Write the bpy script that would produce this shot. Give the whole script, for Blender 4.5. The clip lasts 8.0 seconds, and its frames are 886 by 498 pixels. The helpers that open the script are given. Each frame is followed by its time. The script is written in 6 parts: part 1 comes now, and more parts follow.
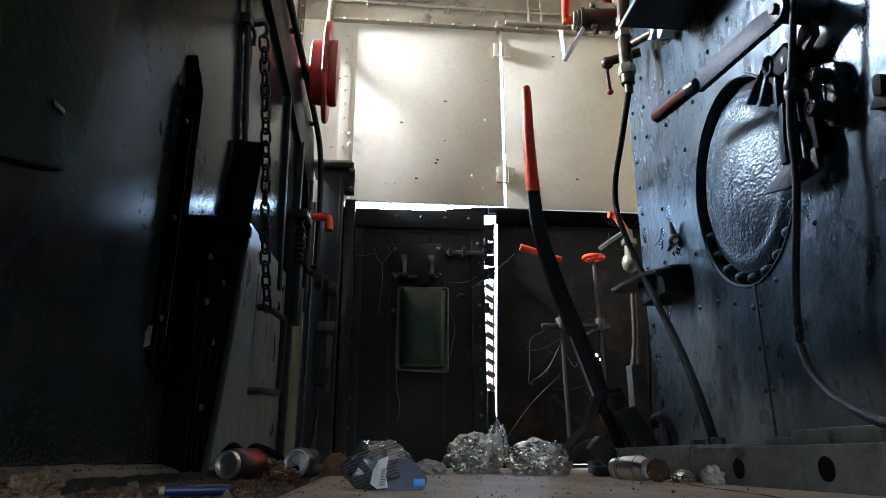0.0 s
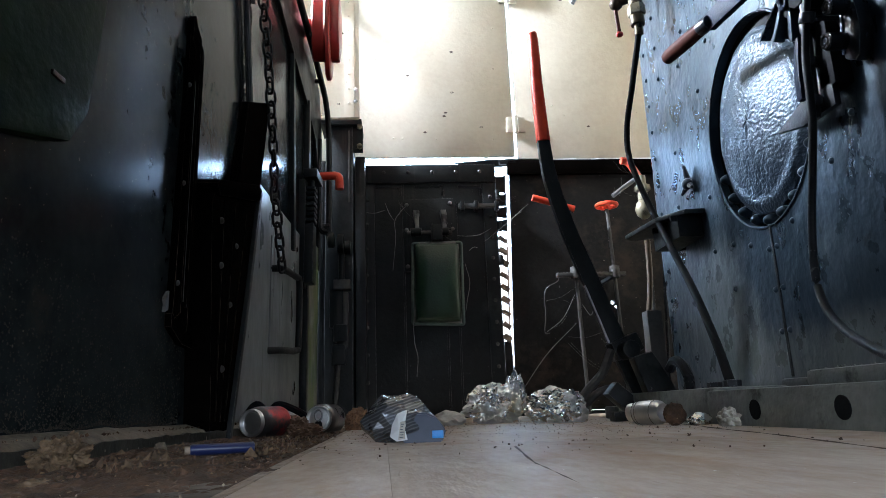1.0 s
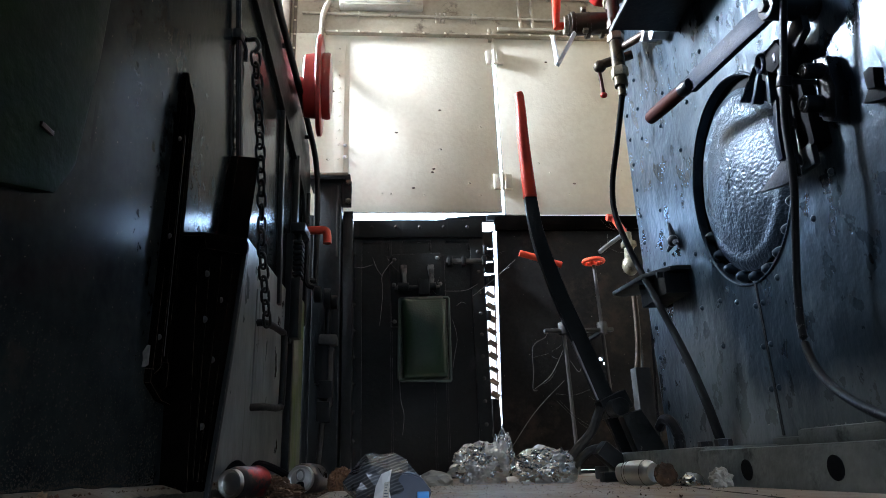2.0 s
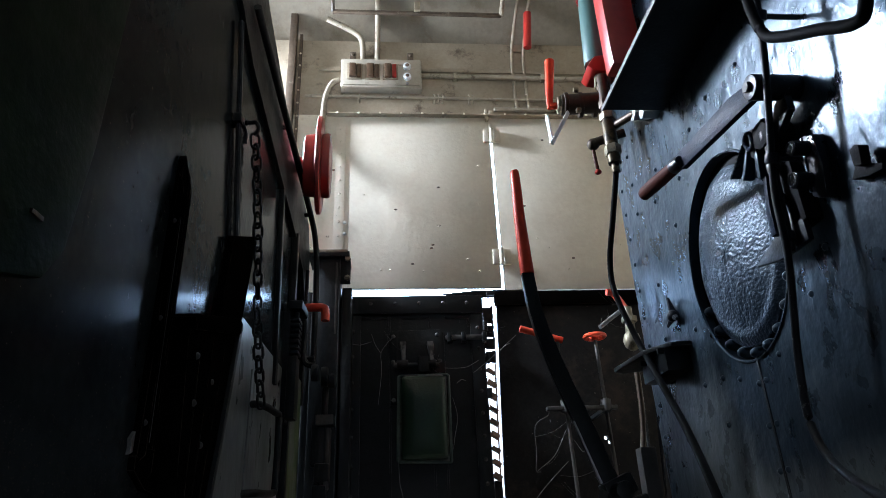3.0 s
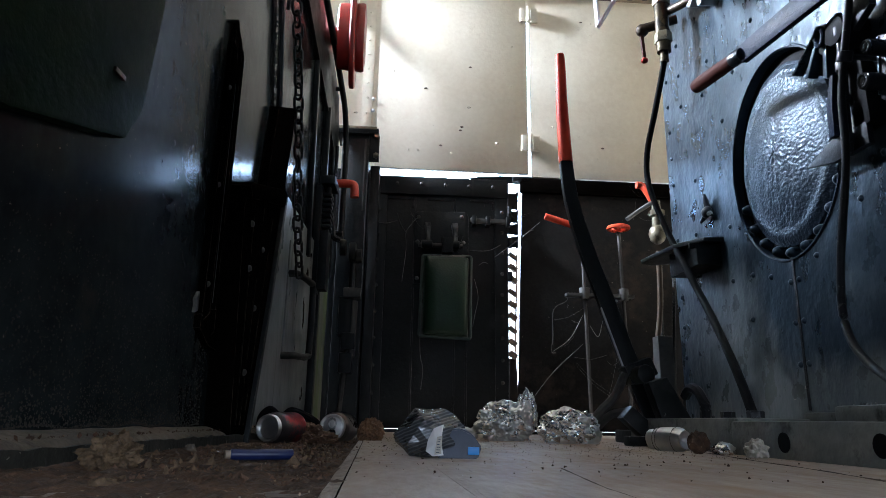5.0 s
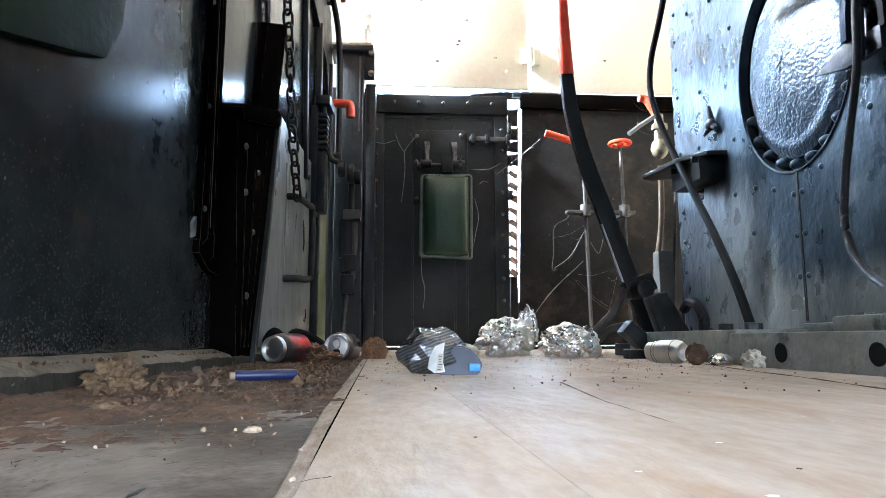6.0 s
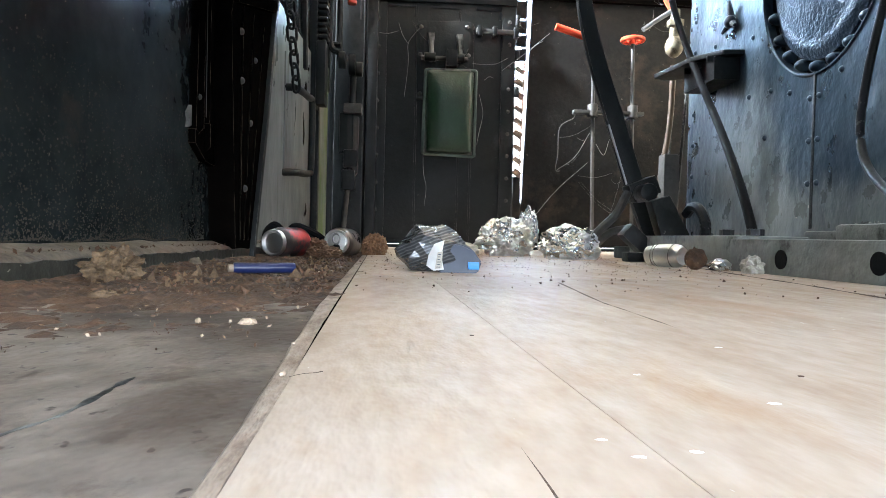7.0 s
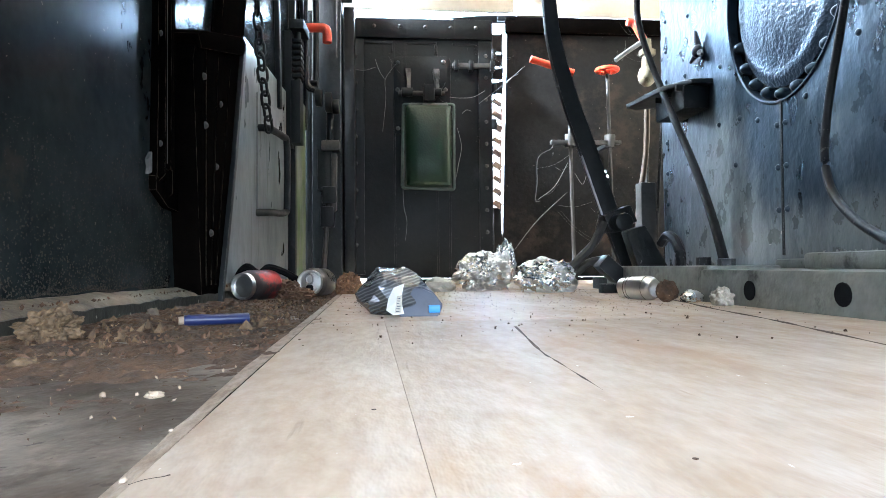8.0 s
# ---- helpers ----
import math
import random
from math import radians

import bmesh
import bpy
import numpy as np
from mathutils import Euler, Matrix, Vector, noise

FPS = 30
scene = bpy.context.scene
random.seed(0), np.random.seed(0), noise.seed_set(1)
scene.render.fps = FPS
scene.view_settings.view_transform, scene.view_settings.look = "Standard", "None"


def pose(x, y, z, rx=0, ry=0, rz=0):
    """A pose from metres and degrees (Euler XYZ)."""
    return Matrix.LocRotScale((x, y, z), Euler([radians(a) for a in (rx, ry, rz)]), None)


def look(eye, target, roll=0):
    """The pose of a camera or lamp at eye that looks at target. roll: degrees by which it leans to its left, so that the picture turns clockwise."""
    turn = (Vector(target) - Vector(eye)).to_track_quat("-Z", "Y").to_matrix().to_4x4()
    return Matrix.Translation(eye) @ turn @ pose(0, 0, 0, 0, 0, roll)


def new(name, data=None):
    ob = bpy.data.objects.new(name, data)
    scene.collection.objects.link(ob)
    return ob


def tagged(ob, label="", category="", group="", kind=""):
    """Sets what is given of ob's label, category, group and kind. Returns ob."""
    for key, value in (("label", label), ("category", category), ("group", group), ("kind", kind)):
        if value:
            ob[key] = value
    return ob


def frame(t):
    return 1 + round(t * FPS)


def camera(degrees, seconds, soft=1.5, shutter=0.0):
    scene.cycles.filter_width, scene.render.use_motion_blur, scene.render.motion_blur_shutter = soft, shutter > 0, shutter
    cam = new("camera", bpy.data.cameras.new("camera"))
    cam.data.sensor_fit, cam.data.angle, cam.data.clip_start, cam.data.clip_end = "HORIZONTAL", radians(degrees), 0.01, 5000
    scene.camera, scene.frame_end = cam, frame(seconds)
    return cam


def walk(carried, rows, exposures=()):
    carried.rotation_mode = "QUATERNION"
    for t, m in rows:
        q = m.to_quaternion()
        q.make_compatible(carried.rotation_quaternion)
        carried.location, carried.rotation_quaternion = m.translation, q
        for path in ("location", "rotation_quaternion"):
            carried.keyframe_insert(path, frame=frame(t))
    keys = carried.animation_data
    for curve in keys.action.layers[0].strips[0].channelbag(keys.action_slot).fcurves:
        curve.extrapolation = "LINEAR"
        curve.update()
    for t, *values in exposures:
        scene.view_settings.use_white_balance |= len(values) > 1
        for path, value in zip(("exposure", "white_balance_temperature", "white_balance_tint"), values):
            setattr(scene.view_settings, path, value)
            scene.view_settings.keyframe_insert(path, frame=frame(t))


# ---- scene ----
cam = camera(67.7, 8.0, soft=0.5)
PATH = [
    (0, (0.1064, 0.0753, 0.0358), (0.2850, 1.9736, 0.6399), -0.09),
    (0.5, (0.1110, 0.0723, 0.0361), (0.2762, 1.9918, 0.5729), -2.82),
    (1, (0.1111, 0.0777, 0.0376), (0.2485, 2.0167, 0.5082), -2.07),
    (1.5, (0.1105, 0.0800, 0.0372), (0.2574, 1.9887, 0.6161), -1.59),
    (1.7, (0.1097, 0.0815, 0.0355), (0.2899, 1.9803, 0.6372), -2.02),
    (2.8, (0.1278, 0.0813, 0.0486), (0.2884, 1.9180, 0.8234), -2.25),
    (3, (0.1295, 0.0834, 0.0485), (0.2977, 1.8922, 0.8850), -2.58),
    (3.5, (0.1267, 0.0687, 0.0464), (0.2525, 1.8266, 0.9921), -2.72),
    (4, (0.1266, 0.0665, 0.0418), (0.1984, 1.8591, 0.9257), -2.38),
    (4.3, (0.1085, 0.0660, 0.0420), (0.2500, 1.8965, 0.8395), -0.20),
    (4.5, (0.0814, 0.0700, 0.0451), (0.2624, 1.9493, 0.7050), 1.38),
    (5, (0.0506, 0.0781, 0.0417), (0.2021, 2.0070, 0.5478), 1.00),
    (5.2, (0.0546, 0.0799, 0.0432), (0.2021, 2.0321, 0.4519), 0.51),
    (6.3, (0.0552, 0.0916, 0.0422), (0.2093, 2.0781, 0.2152), -0.13),
    (6.5, (0.0560, 0.0937, 0.0404), (0.2163, 2.0863, 0.1024), 0.86),
    (7, (0.0568, 0.1015, 0.0422), (0.2106, 2.0953, 0.0069), 1.30),
    (7.5, (0.0607, 0.1006, 0.0485), (0.2086, 2.0947, 0.0108), 0.87),
    (8, (0.0969, 0.1122, 0.0581), (0.2721, 2.1037, 0.1118), -0.49),
]
EXPOSURES = [(0, -0.8, 6100, 13), (0.5, -0.8, 6050, 13), (1.0, -0.28, 6000, 12), (1.7, -0.45, 5900, 12), (3.0, -1.4, 5900, 13), (3.5, -1.85, 5900, 15), (4.3, -1.95, 5900, 15), (5.0, -0.77, 5900, 13), (5.2, -0.25, 5900, 12), (6.4, 1.33, 6250, 12), (7.0, 1.28, 6350, 11), (7.5, 1.16, 6400, 11), (8.0, 1.45, 6000, 10)]
walk(cam, [(t, look(eye, target, roll)) for t, eye, target, roll in PATH], EXPOSURES)

# ---- world and light ----
world = bpy.data.worlds.new("sky")
scene.world = world
world.use_nodes = True
wn = world.node_tree
sky = wn.nodes.new("ShaderNodeTexSky")
sky.sky_type, sky.sun_disc = "NISHITA", False
sky.sun_elevation, sky.sun_rotation = radians(40), radians(-45)
wn.nodes["Background"].inputs["Strength"].default_value = 0.12
wn.links.new(sky.outputs["Color"], wn.nodes["Background"].inputs["Color"])

sun = new("sun", bpy.data.lights.new("sun", "SUN"))
sun.data.energy, sun.data.angle, sun.data.color = 1.2, radians(12), (1.0, 0.96, 0.9)
sun.matrix_world = look((-3, 3, 3.4), (0.88, 1.4, 0.6))


def area_lamp(name, eye, target, w, h, watts, color):
    ob = new(name, bpy.data.lights.new(name, "AREA"))
    ob.data.shape, ob.data.size, ob.data.size_y, ob.data.energy, ob.data.color = "RECTANGLE", w, h, watts, color
    ob.matrix_world = look(eye, target)
    return ob


# sky light that enters over the tender, and through the open doorway behind
area_lamp("rear_opening_light", (-1.08, 2.53, 2.19), (0.2, 0.5, 0.88), 0.32, 0.40, 565, (0.84, 0.92, 1.0))
area_lamp("doorway_light", (0.48, -0.75, 0.40), (0.48, 0.9, 0.05), 1.6, 0.8, 31.0, (0.79, 0.89, 1.0))


# ---- materials ----
def surface(name, dark, light, rough=(0.4, 0.6), metal=0.0, scale=6.0, fine=60.0, bump=0.15, depth=0.004,
            stain=None, stain_at=0.62, stain_scale=3.0, stretch=(1, 1, 1), coat=0.0, specks=None, speck_at=0.72,
            speck_scale=90.0, bump2=0.0, bump2_scale=14.0, shine=0.5, tint=(1, 1, 1), grain=3.0,
            streak=None, streak_at=0.66, streak_stretch=(60, 2.5, 1), runs=0.0, runs_stretch=(1, 1, 1), runs_at=None, spots=(), worn=None, worn_width=0.0025):
    m = bpy.data.materials.new(name)
    m.use_nodes = True
    t = m.node_tree
    b = t.nodes["Principled BSDF"]
    co = t.nodes.new("ShaderNodeTexCoord")
    mp = t.nodes.new("ShaderNodeMapping")
    mp.inputs["Scale"].default_value = stretch
    t.links.new(co.outputs["Object"], mp.inputs["Vector"])

    def noisy(s, detail=5.0, r=0.6):
        n = t.nodes.new("ShaderNodeTexNoise")
        n.inputs["Scale"].default_value, n.inputs["Detail"].default_value, n.inputs["Roughness"].default_value = s, detail, r
        t.links.new(mp.outputs["Vector"], n.inputs["Vector"])
        return n.outputs["Fac"]

    def ramp(fac, lo, hi, a=(0, 0, 0, 1), c=(1, 1, 1, 1)):
        r = t.nodes.new("ShaderNodeValToRGB")
        r.color_ramp.elements[0].position, r.color_ramp.elements[1].position = lo, hi
        r.color_ramp.elements[0].color, r.color_ramp.elements[1].color = a, c
        t.links.new(fac, r.inputs["Fac"])
        return r.outputs["Color"]

    def mixed(fac, a, c):
        x = t.nodes.new("ShaderNodeMix")
        x.data_type = "RGBA"
        t.links.new(fac, x.inputs["Factor"])
        t.links.new(a, x.inputs["A"])
        if isinstance(c, tuple):
            x.inputs["B"].default_value = (*c, 1)
        else:
            t.links.new(c, x.inputs["B"])
        return x.outputs["Result"]

    big, small = noisy(scale), noisy(fine, grain)
    both = t.nodes.new("ShaderNodeMath")
    both.operation, both.use_clamp = "MULTIPLY_ADD", True
    t.links.new(small, both.inputs[0])
    both.inputs[1].default_value = 0.45
    shifted = t.nodes.new("ShaderNodeMath")
    shifted.operation = "MULTIPLY_ADD"
    t.links.new(big, shifted.inputs[0])
    shifted.inputs[1].default_value, shifted.inputs[2].default_value = 1.0, -0.22
    t.links.new(shifted.outputs[0], both.inputs[2])
    color = ramp(both.outputs[0], 0.3, 0.75, (*dark, 1), (*light, 1))
    if stain:
        color = mixed(ramp(noisy(stain_scale, 8.0, 0.7), stain_at - 0.06, stain_at + 0.06), color, stain)
    if specks:
        color = mixed(ramp(noisy(speck_scale, 2.0), speck_at - 0.02, speck_at + 0.02), color, specks)
    if streak:
        long = t.nodes.new("ShaderNodeMapping")
        long.inputs["Scale"].default_value = streak_stretch
        t.links.new(co.outputs["Object"], long.inputs["Vector"])
        n = t.nodes.new("ShaderNodeTexNoise")
        n.inputs["Scale"].default_value, n.inputs["Detail"].default_value = 1.0, 6.0
        t.links.new(long.outputs["Vector"], n.inputs["Vector"])
        color = mixed(ramp(n.outputs["Fac"], streak_at - 0.03, streak_at + 0.06), color, streak)
    for at, size, tone, much in spots:   # irregular stains and blotches; a size of 0 leaves that axis out
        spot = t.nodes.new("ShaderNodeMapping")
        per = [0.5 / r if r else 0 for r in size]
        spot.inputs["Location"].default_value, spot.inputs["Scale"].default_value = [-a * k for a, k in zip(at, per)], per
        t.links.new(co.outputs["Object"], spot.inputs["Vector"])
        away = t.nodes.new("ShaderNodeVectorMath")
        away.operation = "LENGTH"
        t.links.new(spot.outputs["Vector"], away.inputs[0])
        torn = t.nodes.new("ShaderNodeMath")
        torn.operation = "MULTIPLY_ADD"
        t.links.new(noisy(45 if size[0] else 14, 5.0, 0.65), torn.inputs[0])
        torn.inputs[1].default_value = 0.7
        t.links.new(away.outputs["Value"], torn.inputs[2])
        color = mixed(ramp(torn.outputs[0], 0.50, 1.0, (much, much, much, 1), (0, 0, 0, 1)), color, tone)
    if worn:   # paint rubbed away along the edges, here and there
        round_edge, flat = t.nodes.new("ShaderNodeBevel"), t.nodes.new("ShaderNodeNewGeometry")
        round_edge.samples = 4
        round_edge.inputs["Radius"].default_value = worn_width
        same, rubbed = t.nodes.new("ShaderNodeVectorMath"), t.nodes.new("ShaderNodeMath")
        same.operation, rubbed.operation = "DOT_PRODUCT", "MULTIPLY"
        t.links.new(round_edge.outputs["Normal"], same.inputs[0])
        t.links.new(flat.outputs["Normal"], same.inputs[1])
        t.links.new(ramp(same.outputs["Value"], 0.88, 0.985, (1, 1, 1, 1), (0, 0, 0, 1)), rubbed.inputs[0])
        t.links.new(ramp(noisy(26, 4.0), 0.42, 0.6), rubbed.inputs[1])
        color = mixed(rubbed.outputs[0], color, worn)
    t.links.new(color, b.inputs["Base Color"])
    t.links.new(ramp(noisy(scale * 2.3), 0.3, 0.7, (rough[0],) * 3 + (1,), (rough[1],) * 3 + (1,)), b.inputs["Roughness"])
    b.inputs["Metallic"].default_value = metal
    b.inputs["Specular IOR Level"].default_value = shine
    b.inputs["Specular Tint"].default_value = (*tint, 1)
    if coat:
        b.inputs["Coat Weight"].default_value, b.inputs["Coat Roughness"].default_value = coat, 0.12
    bp = t.nodes.new("ShaderNodeBump")
    bp.inputs["Strength"].default_value, bp.inputs["Distance"].default_value = bump, depth
    t.links.new(small, bp.inputs["Height"])
    if runs:
        drawn = t.nodes.new("ShaderNodeMapping")
        drawn.inputs["Scale"].default_value = runs_stretch
        t.links.new(co.outputs["Object"], drawn.inputs["Vector"])
        n = t.nodes.new("ShaderNodeTexNoise")
        n.inputs["Scale"].default_value, n.inputs["Detail"].default_value = 1.0, 3.0
        t.links.new(drawn.outputs["Vector"], n.inputs["Vector"])
        br = t.nodes.new("ShaderNodeBump")
        br.inputs["Strength"].default_value, br.inputs["Distance"].default_value = runs, 0.004
        t.links.new(ramp(n.outputs["Fac"], *runs_at) if runs_at else n.outputs["Fac"], br.inputs["Height"])
        t.links.new(br.outputs["Normal"], bp.inputs["Normal"])
    if bump2:
        bq = t.nodes.new("ShaderNodeBump")
        bq.inputs["Strength"].default_value, bq.inputs["Distance"].default_value = bump2, depth * 4
        t.links.new(noisy(bump2_scale, 4.0), bq.inputs["Height"])
        t.links.new(bp.outputs["Normal"], bq.inputs["Normal"])
        t.links.new(bq.outputs["Normal"], b.inputs["Normal"])
    else:
        t.links.new(bp.outputs["Normal"], b.inputs["Normal"])
    return m


BLUEBLACK = surface("blue_black_gloss_paint", (0.0095, 0.0122, 0.0128), (0.027, 0.0312, 0.0308), (0.13, 0.19), fine=45, bump=0.05, grain=2.0,
                    depth=0.004, stain=(0.04, 0.034, 0.028), stain_at=0.66, stain_scale=7, bump2=0.05, bump2_scale=12, specks=(0.15, 0.125, 0.095), speck_at=0.735, speck_scale=150, shine=0.03, tint=(0.3, 0.55, 1.0),
                    streak=(0.014, 0.016, 0.018), streak_at=0.7, streak_stretch=(1, 38, 3), runs=0.05, runs_stretch=(1, 70, 22))
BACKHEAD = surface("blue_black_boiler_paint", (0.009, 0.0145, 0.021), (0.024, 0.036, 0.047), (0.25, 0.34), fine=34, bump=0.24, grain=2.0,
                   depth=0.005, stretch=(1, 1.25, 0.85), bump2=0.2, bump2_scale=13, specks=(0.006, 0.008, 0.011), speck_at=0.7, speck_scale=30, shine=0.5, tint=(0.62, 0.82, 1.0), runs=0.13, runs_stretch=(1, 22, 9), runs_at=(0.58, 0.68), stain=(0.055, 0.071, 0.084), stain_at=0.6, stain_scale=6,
                   # three paler blotches low on the plate
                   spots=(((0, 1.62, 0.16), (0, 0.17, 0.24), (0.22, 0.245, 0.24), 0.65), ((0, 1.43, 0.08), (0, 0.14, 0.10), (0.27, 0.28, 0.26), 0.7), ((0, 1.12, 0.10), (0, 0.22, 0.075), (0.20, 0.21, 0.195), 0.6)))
DISC = surface("thick_lumpy_paint", (0.006, 0.0095, 0.015), (0.016, 0.024, 0.034), (0.27, 0.38), fine=155, bump=0.55, depth=0.005, grain=1.0,
               stretch=(1, 0.85, 1.0), bump2=0.15, bump2_scale=20, shine=0.45, tint=(0.62, 0.82, 1.0))
SILVER = surface("worn_grey_panel_paint", (0.105, 0.115, 0.118), (0.25, 0.265, 0.265), (0.25, 0.42), fine=30, bump=0.25,
                 stain=(0.12, 0.13, 0.125), stain_at=0.6, stretch=(1, 1, 0.5), streak=(0.05, 0.052, 0.048), streak_at=0.62, streak_stretch=(1, 30, 2.2))
BLACK = surface("dirty_black_steel", (0.0029, 0.0036, 0.0037), (0.0092, 0.0112, 0.0113), (0.4, 0.6), fine=70, bump=0.3,
                stain=(0.030, 0.034, 0.031), stain_at=0.66, specks=(0.10, 0.10, 0.09), speck_at=0.77, shine=0.25, worn=(0.17, 0.165, 0.15),
                streak=(0.018, 0.0185, 0.016), streak_at=0.66, streak_stretch=(26, 26, 1.6))
BROWNBLACK = surface("oily_brown_black_steel", (0.0017, 0.0014, 0.0013), (0.0048, 0.0038, 0.0031), (0.5, 0.7), fine=50, bump=0.35,
                     stain=(0.016, 0.010, 0.007), stain_at=0.7, shine=0.0, worn=(0.11, 0.085, 0.065), worn_width=0.0015)
DARK = surface("dark_fitting_paint", (0.006, 0.007, 0.009), (0.015, 0.017, 0.022), (0.25, 0.42), fine=60, bump=0.3, shine=0.4, specks=(0.07, 0.08, 0.1), speck_at=0.7, speck_scale=140, worn=(0.14, 0.15, 0.17), worn_width=0.0018)
CREAM = surface("aged_cream_paint", (0.66, 0.58, 0.45), (0.80, 0.735, 0.60), (0.42, 0.6), scale=3, fine=55, bump=0.18,
                stain=(0.5, 0.41, 0.28), stain_at=0.7, stain_scale=6, specks=(0.36, 0.29, 0.2), speck_at=0.795, speck_scale=60, bump2=0.1)
# grime, with the shade under the roof taken into the darker base
CREAMDARK = surface("grimy_shaded_cream_paint", (0.27, 0.215, 0.145), (0.42, 0.35, 0.25), (0.45, 0.6), scale=5, fine=60, bump=0.25,
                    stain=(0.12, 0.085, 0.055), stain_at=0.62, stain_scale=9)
BOXCREAM = surface("yellowed_cream_enamel", (0.40, 0.35, 0.265), (0.54, 0.48, 0.385), (0.35, 0.5), scale=9, fine=60, bump=0.15, stain=(0.22, 0.17, 0.11), stain_at=0.64, stain_scale=14)
CONDUIT = surface("grimy_cream_conduit_paint", (0.36, 0.30, 0.215), (0.52, 0.45, 0.34), (0.45, 0.6), scale=9, fine=60, bump=0.2, stain=(0.13, 0.095, 0.06), stain_at=0.6, stain_scale=16)
BROWNPOST = surface("brown_stained_post_paint", (0.06, 0.04, 0.026), (0.16, 0.115, 0.075), (0.45, 0.6), scale=8, fine=60, bump=0.25, stain=(0.3, 0.25, 0.18), stain_at=0.66, stain_scale=12)
PALEBRASS = surface("pale_worn_brass", (0.15, 0.125, 0.08), (0.32, 0.28, 0.19), (0.4, 0.6), metal=0.5, fine=60, bump=0.2, stain=(0.06, 0.048, 0.03), stain_at=0.58, stain_scale=25)
KERBFACE = surface("oily_shaded_kerb_face", (0.02, 0.019, 0.015), (0.06, 0.055, 0.043), (0.5, 0.7), fine=70, bump=0.5, specks=(0.22, 0.2, 0.16), speck_at=0.7, speck_scale=90, shine=0.15)
RED = surface("red_enamel", (0.27, 0.014, 0.010), (0.42, 0.026, 0.016), (0.28, 0.42), fine=40, bump=0.15, stain=(0.16, 0.02, 0.015), stain_at=0.68)
ORANGE = surface("bright_red_handle_paint", (0.62, 0.05, 0.02), (0.8, 0.09, 0.035), (0.3, 0.45), fine=40, bump=0.1)
WOODHANDLE = surface("dark_red_wood", (0.028, 0.010, 0.008), (0.09, 0.026, 0.017), (0.5, 0.7), fine=80, bump=0.3, stretch=(1, 0.2, 1), shine=0.06)
GRIPRED = surface("orange_red_grip_paint", (0.5, 0.032, 0.012), (0.74, 0.068, 0.022), (0.4, 0.55), fine=40, bump=0.15, stain=(0.26, 0.025, 0.013), stain_at=0.7, shine=0.16)
RUSTBLACK = surface("rusty_black_steel", (0.006, 0.0055, 0.005), (0.017, 0.0157, 0.0145), (0.5, 0.7), scale=4, fine=70, bump=0.35,
                    stain=(0.034, 0.025, 0.019), stain_at=0.6, stain_scale=5, specks=(0.16, 0.14, 0.12), speck_at=0.76, shine=0.15, worn=(0.15, 0.12, 0.09))
RUSTCLEAT = surface("rusty_brown_cleat", (0.16, 0.095, 0.06), (0.36, 0.24, 0.16), (0.5, 0.7), scale=20, fine=90, bump=0.3)
LEVERBAR = surface("speckled_blue_black_paint", (0.005, 0.009, 0.018), (0.014, 0.023, 0.044), (0.36, 0.5), scale=30, fine=150, bump=0.35, depth=0.003,
                   specks=(0.10, 0.15, 0.23), speck_at=0.71, speck_scale=160, shine=0.06, worn=(0.2, 0.22, 0.25), worn_width=0.0018)
PAPER = surface("creased_white_paper", (0.34, 0.31, 0.26), (0.6, 0.57, 0.5), (0.6, 0.8), scale=20, fine=90, bump=0.3)
GOLDCLOD = surface("golden_brown_crust", (0.04, 0.022, 0.010), (0.22, 0.138, 0.07), (0.6, 0.8), scale=60, fine=200, bump=0.8)
BRASS = surface("dull_brass", (0.04, 0.03, 0.018), (0.12, 0.092, 0.052), (0.35, 0.5), metal=0.9, fine=60, bump=0.25, stain=(0.02, 0.016, 0.012), stain_at=0.55, stain_scale=30)
BRONZE = surface("oily_bronze", (0.022, 0.015, 0.010), (0.075, 0.05, 0.03), (0.35, 0.5), metal=0.6, fine=60, bump=0.3)
STEEL = surface("bare_worn_steel", (0.22, 0.22, 0.22), (0.42, 0.42, 0.41), (0.32, 0.5), metal=0.9, fine=80, bump=0.2)
GREYSTEEL = surface("dusty_grey_steel", (0.035, 0.033, 0.03), (0.085, 0.08, 0.072), (0.5, 0.7), metal=0.3, fine=80, bump=0.25)
GREEN = surface("green_leathercloth", (0.003, 0.015, 0.006), (0.009, 0.036, 0.014), (0.28, 0.48), fine=120, bump=0.2, stain=(0.06, 0.085, 0.06), stain_at=0.68, stain_scale=5)
GREENDARK = surface("dark_green_paint", (0.006, 0.014, 0.006), (0.014, 0.03, 0.011), (0.4, 0.6), fine=60, bump=0.25, specks=(0.05, 0.045, 0.02), speck_at=0.78, shine=0.02)
PIPING = surface("grey_green_edge_roll", (0.05, 0.075, 0.06), (0.13, 0.165, 0.14), (0.5, 0.6), fine=80, bump=0.1)
DUSTY = surface("dust_covered_steel", (0.10, 0.098, 0.09), (0.24, 0.235, 0.215), (0.5, 0.7), fine=80, bump=0.25, stain=(0.03, 0.028, 0.025), stain_at=0.58, stain_scale=20)
PLANK = surface("dusty_worn_floor_boards", (0.38, 0.275, 0.19), (0.54, 0.455, 0.372), (0.42, 0.66), scale=5, fine=40, bump=0.4, depth=0.003,
                stain=(0.40, 0.27, 0.17), stain_at=0.58, stain_scale=2.6, stretch=(3.0, 1.0, 1), specks=(0.78, 0.78, 0.77), speck_at=0.76, speck_scale=60,
                streak=(0.25, 0.175, 0.12), streak_at=0.72, streak_stretch=(130, 9, 1), shine=0.3)
